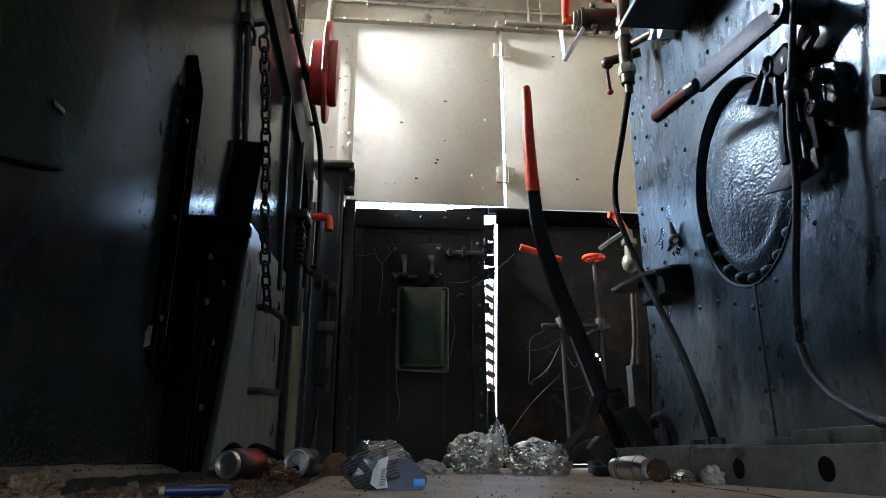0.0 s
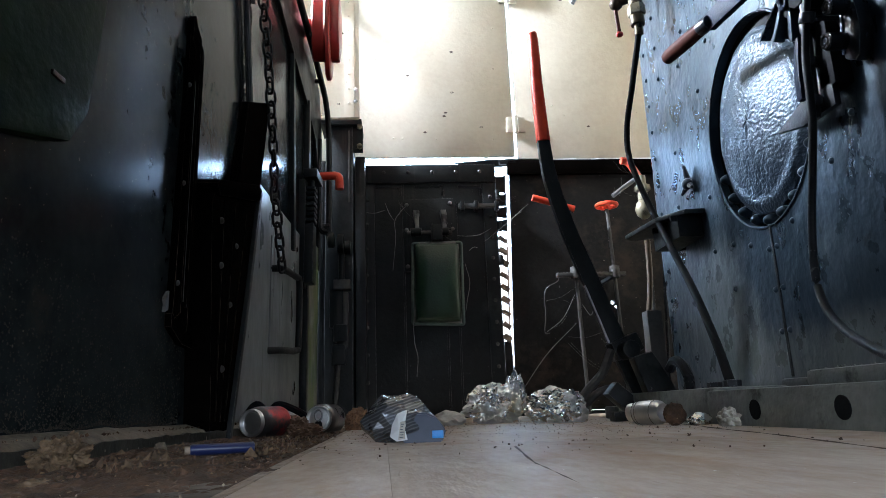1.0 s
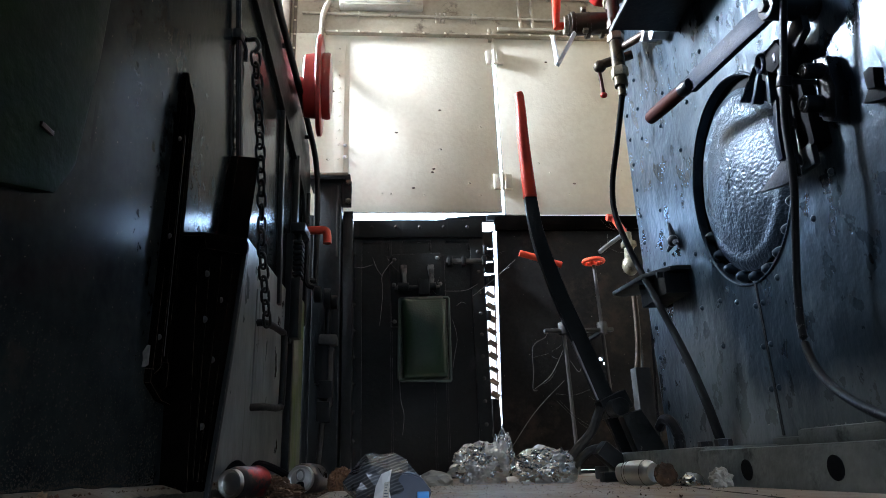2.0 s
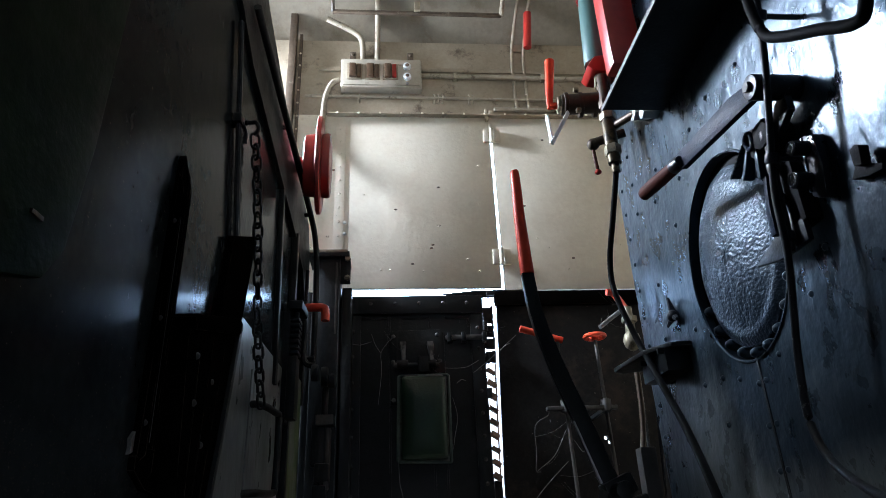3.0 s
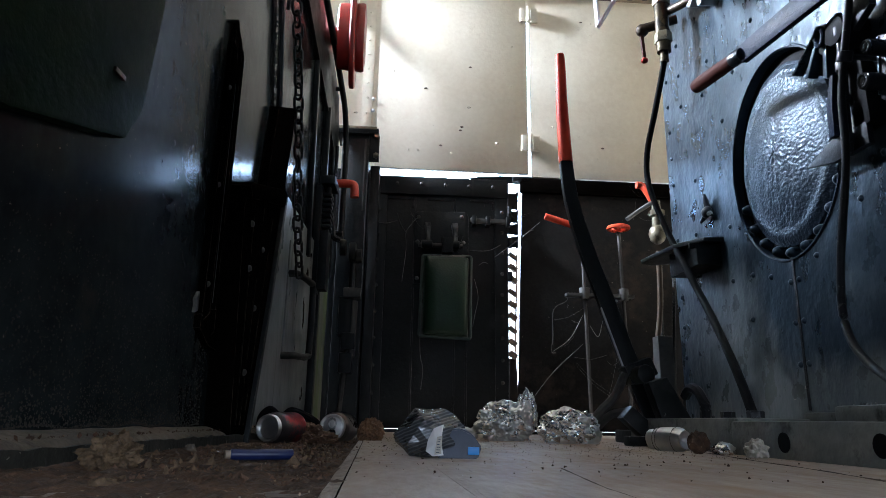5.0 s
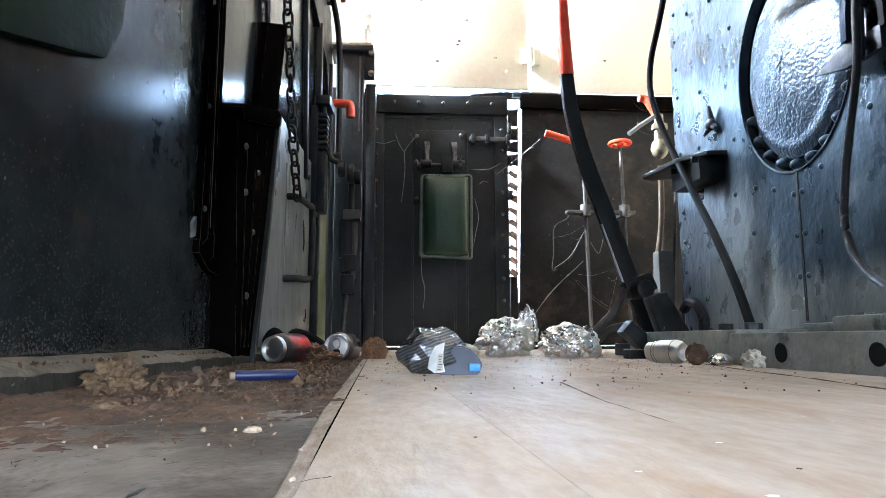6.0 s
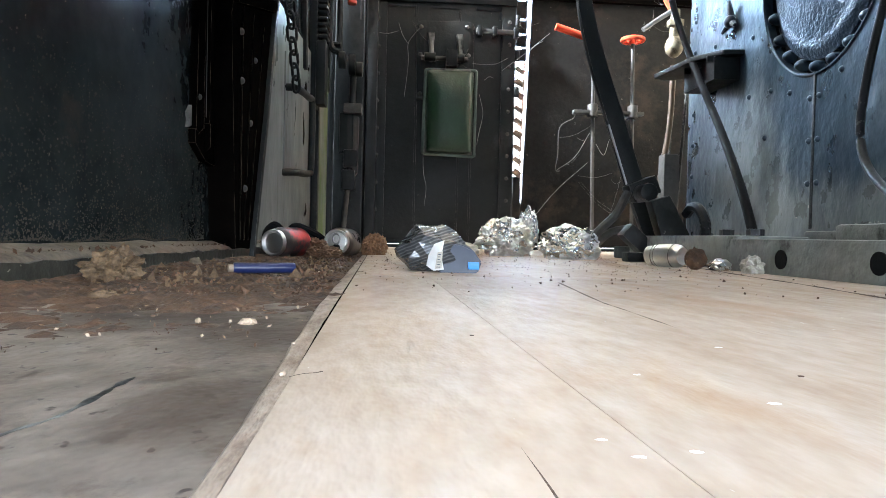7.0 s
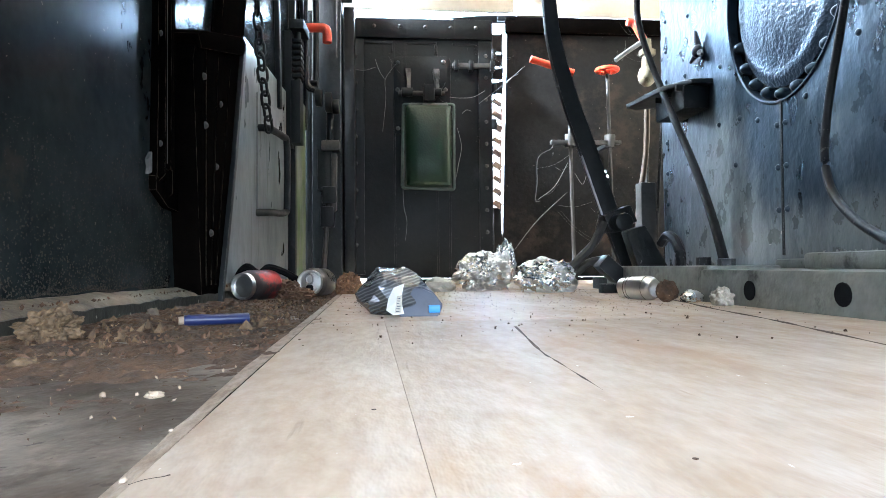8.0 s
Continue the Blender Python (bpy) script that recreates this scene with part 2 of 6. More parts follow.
EDGEWOOD = surface("splintered_pale_board_edge", (0.19, 0.13, 0.085), (0.42, 0.33, 0.25), (0.5, 0.7), scale=30, fine=120, bump=0.6, stretch=(2, 0.5, 1), stain=(0.12, 0.08, 0.055), stain_at=0.6, stain_scale=20)
LOWFLOOR = surface("dirty_footplate", (0.105, 0.08, 0.058), (0.29, 0.24, 0.195), (0.5, 0.75), scale=8, fine=50, bump=0.7, depth=0.004,
                   stain=(0.085, 0.058, 0.04), stain_at=0.6, stain_scale=24, stretch=(1.2, 0.85, 1), specks=(0.05, 0.034, 0.024), speck_at=0.68, speck_scale=120,
                   streak=(0.07, 0.05, 0.036), streak_at=0.67, streak_stretch=(70, 26, 1), shine=0.3,
                   spots=(((0.006, 0.288, 0), (0.028, 0.055, 0), (0.06, 0.04, 0.027), 0.85), ((0.004, 0.42, 0), (0.04, 0.07, 0), (0.05, 0.033, 0.022), 0.9), ((-0.055, 0.49, 0), (0.09, 0.075, 0), (0.055, 0.037, 0.025), 0.9)))
KERB = surface("dusty_kerb", (0.075, 0.056, 0.037), (0.215, 0.172, 0.122), (0.6, 0.8), fine=70, bump=0.6, stain=(0.045, 0.033, 0.023), stain_at=0.56, stain_scale=9)
PLINTH = surface("grey_green_casting", (0.11, 0.118, 0.11), (0.26, 0.27, 0.25), (0.5, 0.7), fine=45, bump=0.5, depth=0.005, stain=(0.03, 0.03, 0.028), stain_at=0.6, stain_scale=10)
DIRT = surface("dry_dirt", (0.020, 0.010, 0.005), (0.105, 0.052, 0.024), (0.7, 0.9), scale=25, fine=160, bump=0.7, specks=(0.27, 0.18, 0.10), speck_at=0.7, speck_scale=110)
CRUMB = surface("pale_crumb", (0.26, 0.19, 0.13), (0.46, 0.36, 0.26), (0.6, 0.8), scale=40, fine=200, bump=0.5)
LEAF = surface("dry_brown_leaf", (0.07, 0.035, 0.02), (0.19, 0.10, 0.055), (0.6, 0.8), scale=30, fine=160, bump=0.6)
PINE = surface("orange_brown_cone", (0.09, 0.042, 0.02), (0.30, 0.155, 0.075), (0.6, 0.8), scale=50, fine=160, bump=0.6)
# lump brown, set paler for the light bounced on to the wall's foot
LITLUMPS = surface("brown_lumps_with_bounce", (0.013, 0.011, 0.009), (0.055, 0.045, 0.034), (0.5, 0.75), scale=9, fine=160, bump=0.4, shine=0.12)
FOIL = surface("crumpled_foil", (0.74, 0.74, 0.735), (0.92, 0.92, 0.91), (0.22, 0.34), metal=1.0, fine=120, bump=0.35, depth=0.003, grain=1.0)
CANMETAL = surface("scuffed_aluminium", (0.66, 0.65, 0.64), (0.84, 0.84, 0.83), (0.26, 0.4), metal=1.0, fine=80, bump=0.15)
CANRED = surface("red_can_print", (0.42, 0.02, 0.02), (0.6, 0.04, 0.03), (0.25, 0.4), metal=0.5, fine=40, bump=0.1, stain=(0.05, 0.042, 0.042), stain_at=0.47, stain_scale=14)
def glowing(name, color, strength):
    m = bpy.data.materials.new(name)
    m.use_nodes = True
    b = m.node_tree.nodes["Principled BSDF"]
    b.inputs["Base Color"].default_value = (0.5, 0.5, 0.5, 1)
    b.inputs["Emission Color"].default_value = (*color, 1)
    b.inputs["Emission Strength"].default_value = strength
    return m


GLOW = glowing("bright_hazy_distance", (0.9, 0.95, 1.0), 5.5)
GLOWREAR = glowing("pale_blue_sky", (0.62, 0.8, 1.0), 8.0)
GLOWSKY = glowing("bright_blue_white_sky", (0.5, 0.73, 1.0), 80.0)
MATBLACK = surface("matt_black", (0.004, 0.004, 0.005), (0.012, 0.012, 0.013), (0.55, 0.75), fine=60, bump=0.3, shine=0.08)
CANDARK = surface("dark_can_print", (0.05, 0.045, 0.045), (0.2, 0.17, 0.15), (0.25, 0.4), metal=0.7, fine=40, bump=0.1)
NAVY = surface("navy_carton", (0.018, 0.026, 0.05), (0.04, 0.052, 0.085), (0.32, 0.45), fine=60, bump=0.1)
PRINTWHITE = surface("white_print", (0.6, 0.6, 0.6), (0.8, 0.8, 0.79), (0.4, 0.5), fine=60, bump=0.05)
SKYBLUE = surface("bright_blue_print", (0.02, 0.22, 0.62), (0.03, 0.3, 0.75), (0.35, 0.45), fine=60, bump=0.05)
LIGHTERBLUE = surface("blue_plastic", (0.008, 0.014, 0.06), (0.016, 0.026, 0.10), (0.3, 0.42), fine=60, bump=0.1)
WHITEPAINT = surface("white_paint", (0.7, 0.7, 0.68), (0.82, 0.82, 0.8), (0.35, 0.5), fine=60, bump=0.1)
TEAL = surface("pale_green_enamel", (0.03, 0.075, 0.068), (0.075, 0.145, 0.13), (0.3, 0.45), fine=50, bump=0.2, stain=(0.3, 0.32, 0.3), stain_at=0.66, stain_scale=9, stretch=(1, 1, 0.3))
HOSE = surface("black_rubber", (0.004, 0.004, 0.0045), (0.010, 0.010, 0.011), (0.5, 0.65), fine=60, bump=0.15, shine=0.05)
COPPERPIPE = surface("dark_painted_pipe", (0.008, 0.008, 0.009), (0.022, 0.022, 0.024), (0.35, 0.5), fine=60, bump=0.2, shine=0.2, specks=(0.09, 0.085, 0.08), speck_at=0.68)
COBWEB = surface("dusty_cobweb", (0.16, 0.16, 0.15), (0.25, 0.25, 0.24), (0.8, 0.9), fine=60, bump=0.0)


def striped(name, ground, print_color, scale):
    """Glossy crinkled film with uneven printed stripes."""
    m = bpy.data.materials.new(name)
    m.use_nodes = True
    t = m.node_tree
    b = t.nodes["Principled BSDF"]
    co, mp, wave, ramp = (t.nodes.new(k) for k in ("ShaderNodeTexCoord", "ShaderNodeMapping", "ShaderNodeTexWave", "ShaderNodeValToRGB"))
    mp.inputs["Rotation"].default_value = (0.1, 0.35, 0.0)
    wave.bands_direction = "Z"
    for key, value in (("Scale", scale), ("Distortion", 2.2), ("Detail", 2.0), ("Detail Scale", 1.2)):
        wave.inputs[key].default_value = value
    ramp.color_ramp.elements[0].position, ramp.color_ramp.elements[1].position = 0.58, 0.86
    ramp.color_ramp.elements[0].color, ramp.color_ramp.elements[1].color = (*ground, 1), (*print_color, 1)
    t.links.new(co.outputs["Object"], mp.inputs["Vector"])
    t.links.new(mp.outputs["Vector"], wave.inputs["Vector"])
    t.links.new(wave.outputs["Fac"], ramp.inputs["Fac"])
    t.links.new(ramp.outputs["Color"], b.inputs["Base Color"])
    n, bp = t.nodes.new("ShaderNodeTexNoise"), t.nodes.new("ShaderNodeBump")
    n.inputs["Scale"].default_value, n.inputs["Detail"].default_value = 70.0, 4.0
    bp.inputs["Strength"].default_value, bp.inputs["Distance"].default_value = 0.6, 0.004
    t.links.new(co.outputs["Object"], n.inputs["Vector"])
    t.links.new(n.outputs["Fac"], bp.inputs["Height"])
    t.links.new(bp.outputs["Normal"], b.inputs["Normal"])
    b.inputs["Roughness"].default_value, b.inputs["Metallic"].default_value = 0.22, 0.55
    return m


PRINTFILM = striped("striped_silver_film", (0.11, 0.114, 0.122), (0.22, 0.225, 0.235), 82.0)
GREENSTAIN = surface("green_streaked_panel", (0.10, 0.108, 0.10), (0.24, 0.25, 0.22), (0.35, 0.5), scale=5, fine=40, bump=0.25, stain=(0.12, 0.17, 0.05), stain_at=0.52, stain_scale=4, stretch=(1, 2, 0.6))
GROUND = surface("pale_gravel", (0.3, 0.29, 0.27), (0.45, 0.44, 0.41), (0.8, 0.9), scale=8, fine=60, bump=0.4)
# stained, and set darker than the shutters' cream to cut bounce off the roof
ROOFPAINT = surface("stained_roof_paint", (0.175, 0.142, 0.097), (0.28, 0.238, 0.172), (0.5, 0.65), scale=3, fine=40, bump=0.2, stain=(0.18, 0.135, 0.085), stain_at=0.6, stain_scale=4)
BULB = surface("brown_switch_bakelite", (0.06, 0.035, 0.02), (0.14, 0.08, 0.045), (0.3, 0.4), fine=60, bump=0.1)


# ---- mesh helpers ----
def thing(name, at, label, category, group="", kind=""):
    ob = new(name)
    ob.location = at
    ob.empty_display_size = 0.02
    return tagged(ob, label, category, group, kind)


def link(name, mesh, parent=None, label=""):
    ob = new(name, mesh)
    if parent is not None:
        ob.parent = parent
        if parent.type == "EMPTY":
            ob.location = -parent.location
    return tagged(ob, label)


def part(name, bm, material, parent=None, label="", smooth=True):
    me = bpy.data.meshes.new(name)
    bm.normal_update()
    bm.to_mesh(me)
    bm.free()
    if smooth:
        me.shade_smooth()
        me.set_sharp_from_angle(angle=radians(38))
    me.materials.append(material)
    return link(name, me, parent, label)


def structure(name, bm, material, label, category):
    return tagged(part(name, bm, material), label, category, kind="structure")


def box(lo, hi, bev=0.002, bm=None, turn=None):
    own = bmesh.new()
    c = [(a + b) / 2 for a, b in zip(lo, hi)]
    s = [abs(b - a) for a, b in zip(lo, hi)]
    m = Matrix.Translation(c) @ (turn or Matrix()) @ Matrix.Diagonal((*s, 1))
    bmesh.ops.create_cube(own, size=1, matrix=m)
    if bev:
        bmesh.ops.bevel(own, geom=own.edges[:], offset=min(bev, min(s) * 0.45), segments=2, affect="EDGES", profile=0.6)
    return join(bm, own)


def join(bm, own):
    if bm is None:
        return own
    me = bpy.data.meshes.new("joined")
    own.to_mesh(me)
    own.free()
    bm.from_mesh(me)
    bpy.data.meshes.remove(me)
    return bm


def rod(p, q, r, r2=None, seg=14, bm=None, bev=0.0):
    own = bmesh.new()
    p, q = Vector(p), Vector(q)
    d = q - p
    m = Matrix.Translation((p + q) / 2) @ d.to_track_quat("Z", "Y").to_matrix().to_4x4()
    bmesh.ops.create_cone(own, cap_ends=True, segments=seg, radius1=r, radius2=r if r2 is None else r2, depth=d.length, matrix=m)
    if bev:
        rims = [e for e in own.edges if any(len(f.verts) > 4 for f in e.link_faces)]
        bmesh.ops.bevel(own, geom=rims, offset=bev, segments=2, affect="EDGES", profile=0.6)
    return join(bm, own)


def smooth_line(pts, n=8):
    pts = [Vector(p) for p in pts]
    ext = [pts[0] * 2 - pts[1], *pts, pts[-1] * 2 - pts[-2]]
    out = []
    for i in range(1, len(ext) - 2):
        a, b, c, d = ext[i - 1:i + 3]
        for k in range(n):
            u = k / n
            out.append(0.5 * (2 * b + (c - a) * u + (2 * a - 5 * b + 4 * c - d) * u * u + (3 * b - a - 3 * c + d) * u ** 3))
    return out + [pts[-1]]


def tube(pts, r, seg=10, bm=None, n=8, flat=1.0, closed=False):
    line = smooth_line(pts, n) if n else [Vector(p) for p in pts]
    if closed:
        line = line[:-1]
    own = bm or bmesh.new()
    rings = []
    up = Vector((0.13, 0.21, 0.97))
    for i, p in enumerate(line):
        if closed:
            d = (line[(i + 1) % len(line)] - line[i - 1]).normalized()
        else:
            d = (line[min(i + 1, len(line) - 1)] - line[max(i - 1, 0)]).normalized()
        side = d.cross(up)
        if side.length < 0.2:
            side = d.cross(Vector((0.9, 0.3, 0.1)))
        side.normalize()
        top = side.cross(d)
        rr = r(i / (len(line) - 1)) if callable(r) else r
        rings.append([own.verts.new(p + (side * math.cos(a) + top * math.sin(a) * flat) * rr)
                      for a in (k * math.tau / seg for k in range(seg))])
    pairs = list(zip(rings, rings[1:])) + ([(rings[-1], rings[0])] if closed else [])
    for a, b in pairs:
        for k in range(seg):
            own.faces.new((a[k], a[(k + 1) % seg], b[(k + 1) % seg], b[k]))
    if not closed:
        own.faces.new(rings[0][::-1])
        own.faces.new(rings[-1])
    bmesh.ops.recalc_face_normals(own, faces=own.faces[:])
    return own


def prism(poly, axis, lo, hi, bev=0.0, bm=None):
    """A polygon in the two other axes, drawn out along axis from lo to hi."""
    own = bmesh.new()

    def at(p, v):
        q = list(p)
        q.insert(axis, v)
        return q
    a = [own.verts.new(at(p, lo)) for p in poly]
    b = [own.verts.new(at(p, hi)) for p in poly]
    own.faces.new(a)
    own.faces.new(b[::-1])
    for i in range(len(poly)):
        j = (i + 1) % len(poly)
        own.faces.new((a[j], a[i], b[i], b[j]))
    bmesh.ops.recalc_face_normals(own, faces=own.faces[:])
    if bev:
        bmesh.ops.bevel(own, geom=own.edges[:], offset=bev, segments=2, affect="EDGES", profile=0.6)
    return join(bm, own)


def ball(p, r, squash=(1, 1, 1), sub=2, rough=0.0, freq=8.0, seed=0.0, bm=None):
    own = bmesh.new()
    bmesh.ops.create_icosphere(own, subdivisions=sub, radius=1)
    for v in own.verts:
        k = 1 + rough * noise.noise(v.co * freq + Vector((seed, seed * 1.7, 0))) + rough * 0.6 * noise.noise(v.co * freq * 2.3 + Vector((seed, 0, 3)))
        v.co = Vector(p) + Vector(a * b for a, b in zip(v.co * r * k, squash))
    return join(bm, own)


def dome(r, h):
    """A rivet head whose foot lies at the origin and which points along +z."""
    own = bmesh.new()
    bmesh.ops.create_uvsphere(own, u_segments=8, v_segments=6, radius=1)
    bmesh.ops.delete(own, geom=[v for v in own.verts if v.co.z < -0.3], context="VERTS")
    for v in own.verts:
        v.co = Vector((v.co.x * r, v.co.y * r, v.co.z * h))
    return own


def mesh_of(bm, name, material):
    me = bpy.data.meshes.new(name)
    bm.normal_update()
    bm.to_mesh(me)
    bm.free()
    me.shade_smooth()
    me.materials.append(material)
    return me


def strewn(name, mesh, spots, normal, parent):
    q = Vector(normal).to_track_quat("Z", "Y").to_matrix().to_4x4()
    base = parent.location if parent.type == "EMPTY" else Vector()
    for p in spots:
        ob = new(name, mesh)
        ob.parent = parent
        ob.matrix_basis = Matrix.Translation(Vector(p) - base) @ q


def wall_x(y, off=0.0):
    """The face of the tender front, which stands a little askew."""
    return -0.315 + 0.05 * y + off


# ---- the setting ----
structure("ground", box((-60, -60, -1.35), (60, 60, -1.25), 0), GROUND, "pale gravel ground beside the engine", "ground")

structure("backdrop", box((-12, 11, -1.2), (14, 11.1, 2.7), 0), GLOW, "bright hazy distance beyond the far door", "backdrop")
structure("backdrop_sky", box((-12, 11, 2.71), (14, 11.1, 12), 0), GLOWSKY, "bright sky beyond the far cab side", "backdrop")
structure("backdrop_rear", box((-9.1, 0.6, 1.6), (-9, 10.9, 14), 0), GLOWREAR, "pale sky over the tender", "backdrop")

# footplate: a low dirty strip beside the tender
low_floor = structure("footplate_low", box((-0.9, -0.6, -0.05), (0.0447, 2.72, -0.006), 0), LOWFLOOR,
                      "dirty low steel footplate strewn with grit", "floor")
floor = structure("floor", box((0.045, -0.6, -0.06), (1.3, 2.72, -0.0046), 0), DIRT, "bed under the worn floor boards", "floor")
def board_edge(y):
    return 0.0285 - 0.0195 * (y - 0.27)


# a splintered edge strip, split from the boards by a dark gap that closes towards the near end
bm = bmesh.new()
rows = []
for k in range(141):
    y = -0.3 + k * 3.0 / 140
    left = board_edge(y) - 0.006 - 0.006 * max(0, min(1, (y - 0.25) / 0.25)) + 0.0012 * noise.noise((y * 26, 1, 0)) + 0.0006 * noise.noise((y * 90, 2, 0))
    right = board_edge(y) - 0.0002 - 0.0013 * max(0, min(1, (y - 0.30) / 0.12)) + 0.0005 * noise.noise((y * 50, 3, 0))
    top = -0.0009 + 0.0004 * noise.noise((y * 60, 4, 0))
    rows.append([bm.verts.new(p) for p in ((left - 0.001, y, -0.0062), (left, y, top - 0.0016), (left + 0.0015, y, top), (right, y, top + 0.0004), (right, y, -0.0062))])
for a, b in zip(rows, rows[1:]):
    for k in range(4):
        bm.faces.new((a[k], a[k + 1], b[k + 1], b[k]))
bmesh.ops.recalc_face_normals(bm, faces=bm.faces[:])
part("edge_strip", bm, EDGEWOOD, floor, "splintered pale board edge")
part("gap_dirt", prism([(board_edge(0.33) - 0.0022, 0.33), (board_edge(0.33), 0.33), (board_edge(2.69), 2.69), (board_edge(2.69) - 0.0022, 2.69)], 2, -0.003, -0.00085, 0), BROWNBLACK, floor, "dark gap along the board edge")
for x, y, sx in ((0.0245, 0.303, 0.0015), (0.0195, 0.36, 0.0011)):
    part("chip", ball((x, y, -0.0002), sx, (0.8, 1.2, 0.6), 2, 0.3, 3, y), EDGEWOOD, floor, "pale splinter")
part("dirty_joint", tube([(-0.0262, 0.324, -0.0058), (-0.027, 0.312, -0.0058), (-0.0268, 0.296, -0.0058), (-0.0278, 0.275, -0.0058), (-0.0325, 0.26, -0.0058), (-0.036, 0.22, -0.0058)], lambda u: (0.0012 + 0.0004 * math.sin(u * 19) + 0.0003 * math.sin(u * 47)) * min(1.0, u * 6 + 0.2) * (1 - 0.55 * u), 6, flat=0.2, n=10), BLACK, low_floor, "dark dirty crack")
for near_lo, near_hi, far_lo, far_hi, y0, y1 in ((board_edge(-0.2), 0.1213, board_edge(0.82), 0.096, -0.2, 0.82), (board_edge(0.8205), 0.0962, board_edge(1.6), 0.067, 0.8205, 1.6), (board_edge(1.6005), 0.067, board_edge(2.69), 0.057, 1.6005, 2.69),
                                                 (0.1214, 0.4302, 0.0961, 0.4302, -0.2, 0.82), (0.0963, 0.4302, 0.0671, 0.4302, 0.8205, 1.6), (0.0671, 0.4302, 0.0571, 0.4302, 1.6005, 2.69),
                                                 (0.4305, 0.592, 0.4305, 0.592, -0.2, 1.05), (0.4305, 0.70, 0.4305, 0.70, 1.051, 2.69), (0.702, 1.3, 0.702, 1.3, 1.61, 2.69)):
    part("plank", prism([(near_lo, y0), (near_hi, y0), (far_hi, y1), (far_lo, y1)], 2, -0.0044, 0.0, 0.0004), PLANK, floor)
part("split", tube([(0.0848, 0.12, -0.0001), (0.0848, 0.2, -0.0001), (0.0838, 0.235, -0.0001), (0.0826, 0.28, -0.0001)], lambda u: 0.0006 * (1 - u) + 0.0001, 6, flat=0.3, n=4), DIRT, floor, "dark split in the board")
part("crack", tube([(0.0275, 0.299, 0), (0.0305, 0.303, 0), (0.0345, 0.305, 0), (0.036, 0.3065, 0)], lambda u: 0.0002 + 0.0004 * u, 6, flat=0.25, n=4), DIRT, floor, "short crack ending in a knot")
for x, y in ((0.092, 0.385), (0.189, 0.304)):
    part("nail", rod((x, y, -0.002), (x, y, 0.0002), 0.0010, seg=8), DIRT, floor)
for k, (x, y, r) in enumerate(((0.159, 0.269, 0.0016), (0.102, 0.238, 0.0011), (0.119, 0.230, 0.0012), (0.106, 0.227, 0.0012), (0.19, 0.36, 0.0013), (0.135, 0.305, 0.0009))):
    part("paint_spot", ball((x, y, 0.0), r, (1.3, 0.9, 0.12), 2, 0.35, 2, k * 3.1), WHITEPAINT, floor, "dried spot of white paint")
part("worn_seam", tube([(0.222, 0.742, 0), (0.203, 0.56, 0), (0.201, 0.51, 0), (0.198, 0.415, 0)], lambda u: 0.0016 * (1 - 0.7 * u) + 0.0006 * math.sin(u * 30), 6, flat=0.1, n=6), DIRT, floor, "faint dirty seam in the boards")
part("dirt_seam", tube([(0.584, 1.274, 0), (0.563, 1.12, 0), (0.527, 0.95, 0), (0.50, 0.78, 0), (0.473, 0.655, 0), (0.44, 0.5, 0)], lambda u: 0.0055 + 0.002 * math.sin(u * 40) - 0.002 * u, 6, flat=0.1, n=6), DIRT, floor, "line of dirt across the boards")

# kerb along the tender front
bm = bmesh.new()
steps = [(-0.02, -0.03), (0.045, -0.03), (0.042, 0.013), (0.036, 0.019), (0.004, 0.028), (-0.02, 0.028)]
rows = []
for i in range(61):
    y = -0.5 + i * 2.6 / 60
    rows.append([bm.verts.new((wall_x(y, o + 0.004 * noise.noise((y * 9, o * 40, 0)) * (o > 0)), y, z + 0.004 * noise.noise((y * 14, o * 30, 5)) * (z > 0)))
                 for o, z in steps])
for a, b in zip(rows, rows[1:]):
    for k in range(len(steps)):
        j = (k + 1) % len(steps)
        bm.faces.new((a[k], a[j], b[j], b[k]))
bm.faces.new(rows[0]), bm.faces.new(rows[-1][::-1])
bmesh.ops.recalc_face_normals(bm, faces=bm.faces[:])
kerb = structure("kerb", bm, KERB, "low dusty kerb along the foot of the tender front", "kerb")

# oily front face; the shade on this side is part of its dark colour
bm = prism([(-0.5 + 0.02 * k, 0.0145 + 0.004 * noise.noise((k * 0.7, 3, 0))) for k in range(131)] + [(2.1, -0.006), (-0.5, -0.006)], 0, 0.040, 0.0455, 0.0)
for v in bm.verts:
    v.co.x += wall_x(v.co.y) + 0.002 * noise.noise((v.co.y * 30, v.co.z * 60, 1))
part("kerb_face", bm, KERBFACE, kerb, "oily face of the kerb, darkened for the shade on it")

# tender front: a tall plate with a sloping, swept-down end
outline = [(0.25, -0.03), (2.50, -0.03), (2.50, 1.12), (2.44, 1.235), (1.98, 1.40), (1.63, 1.55), (1.3, 1.74), (0.9, 2.05), (0.5, 2.6), (0.25, 2.6)]
bm = prism(outline, 0, -0.03, 0.0)
for v in bm.verts:
    v.co.x += wall_x(v.co.y)
wall_tender = structure("wall_tender", bm, BLUEBLACK, "glossy blue-black painted steel tender front", "wall")
# broad rim along the sloping end
bm = prism([(2.503, 0.55), (2.503, 1.13), (2.445, 1.25), (1.98, 1.415), (1.63, 1.565), (1.28, 1.76), (1.12, 1.50), (1.52, 1.26), (1.9, 1.165), (2.2, 1.09), (2.38, 1.02), (2.45, 0.90), (2.47, 0.55)], 0, 0.0, 0.014, 0.002)
for v in bm.verts:
    v.co.x += wall_x(v.co.y)
part("rim", bm, BLACK, wall_tender)
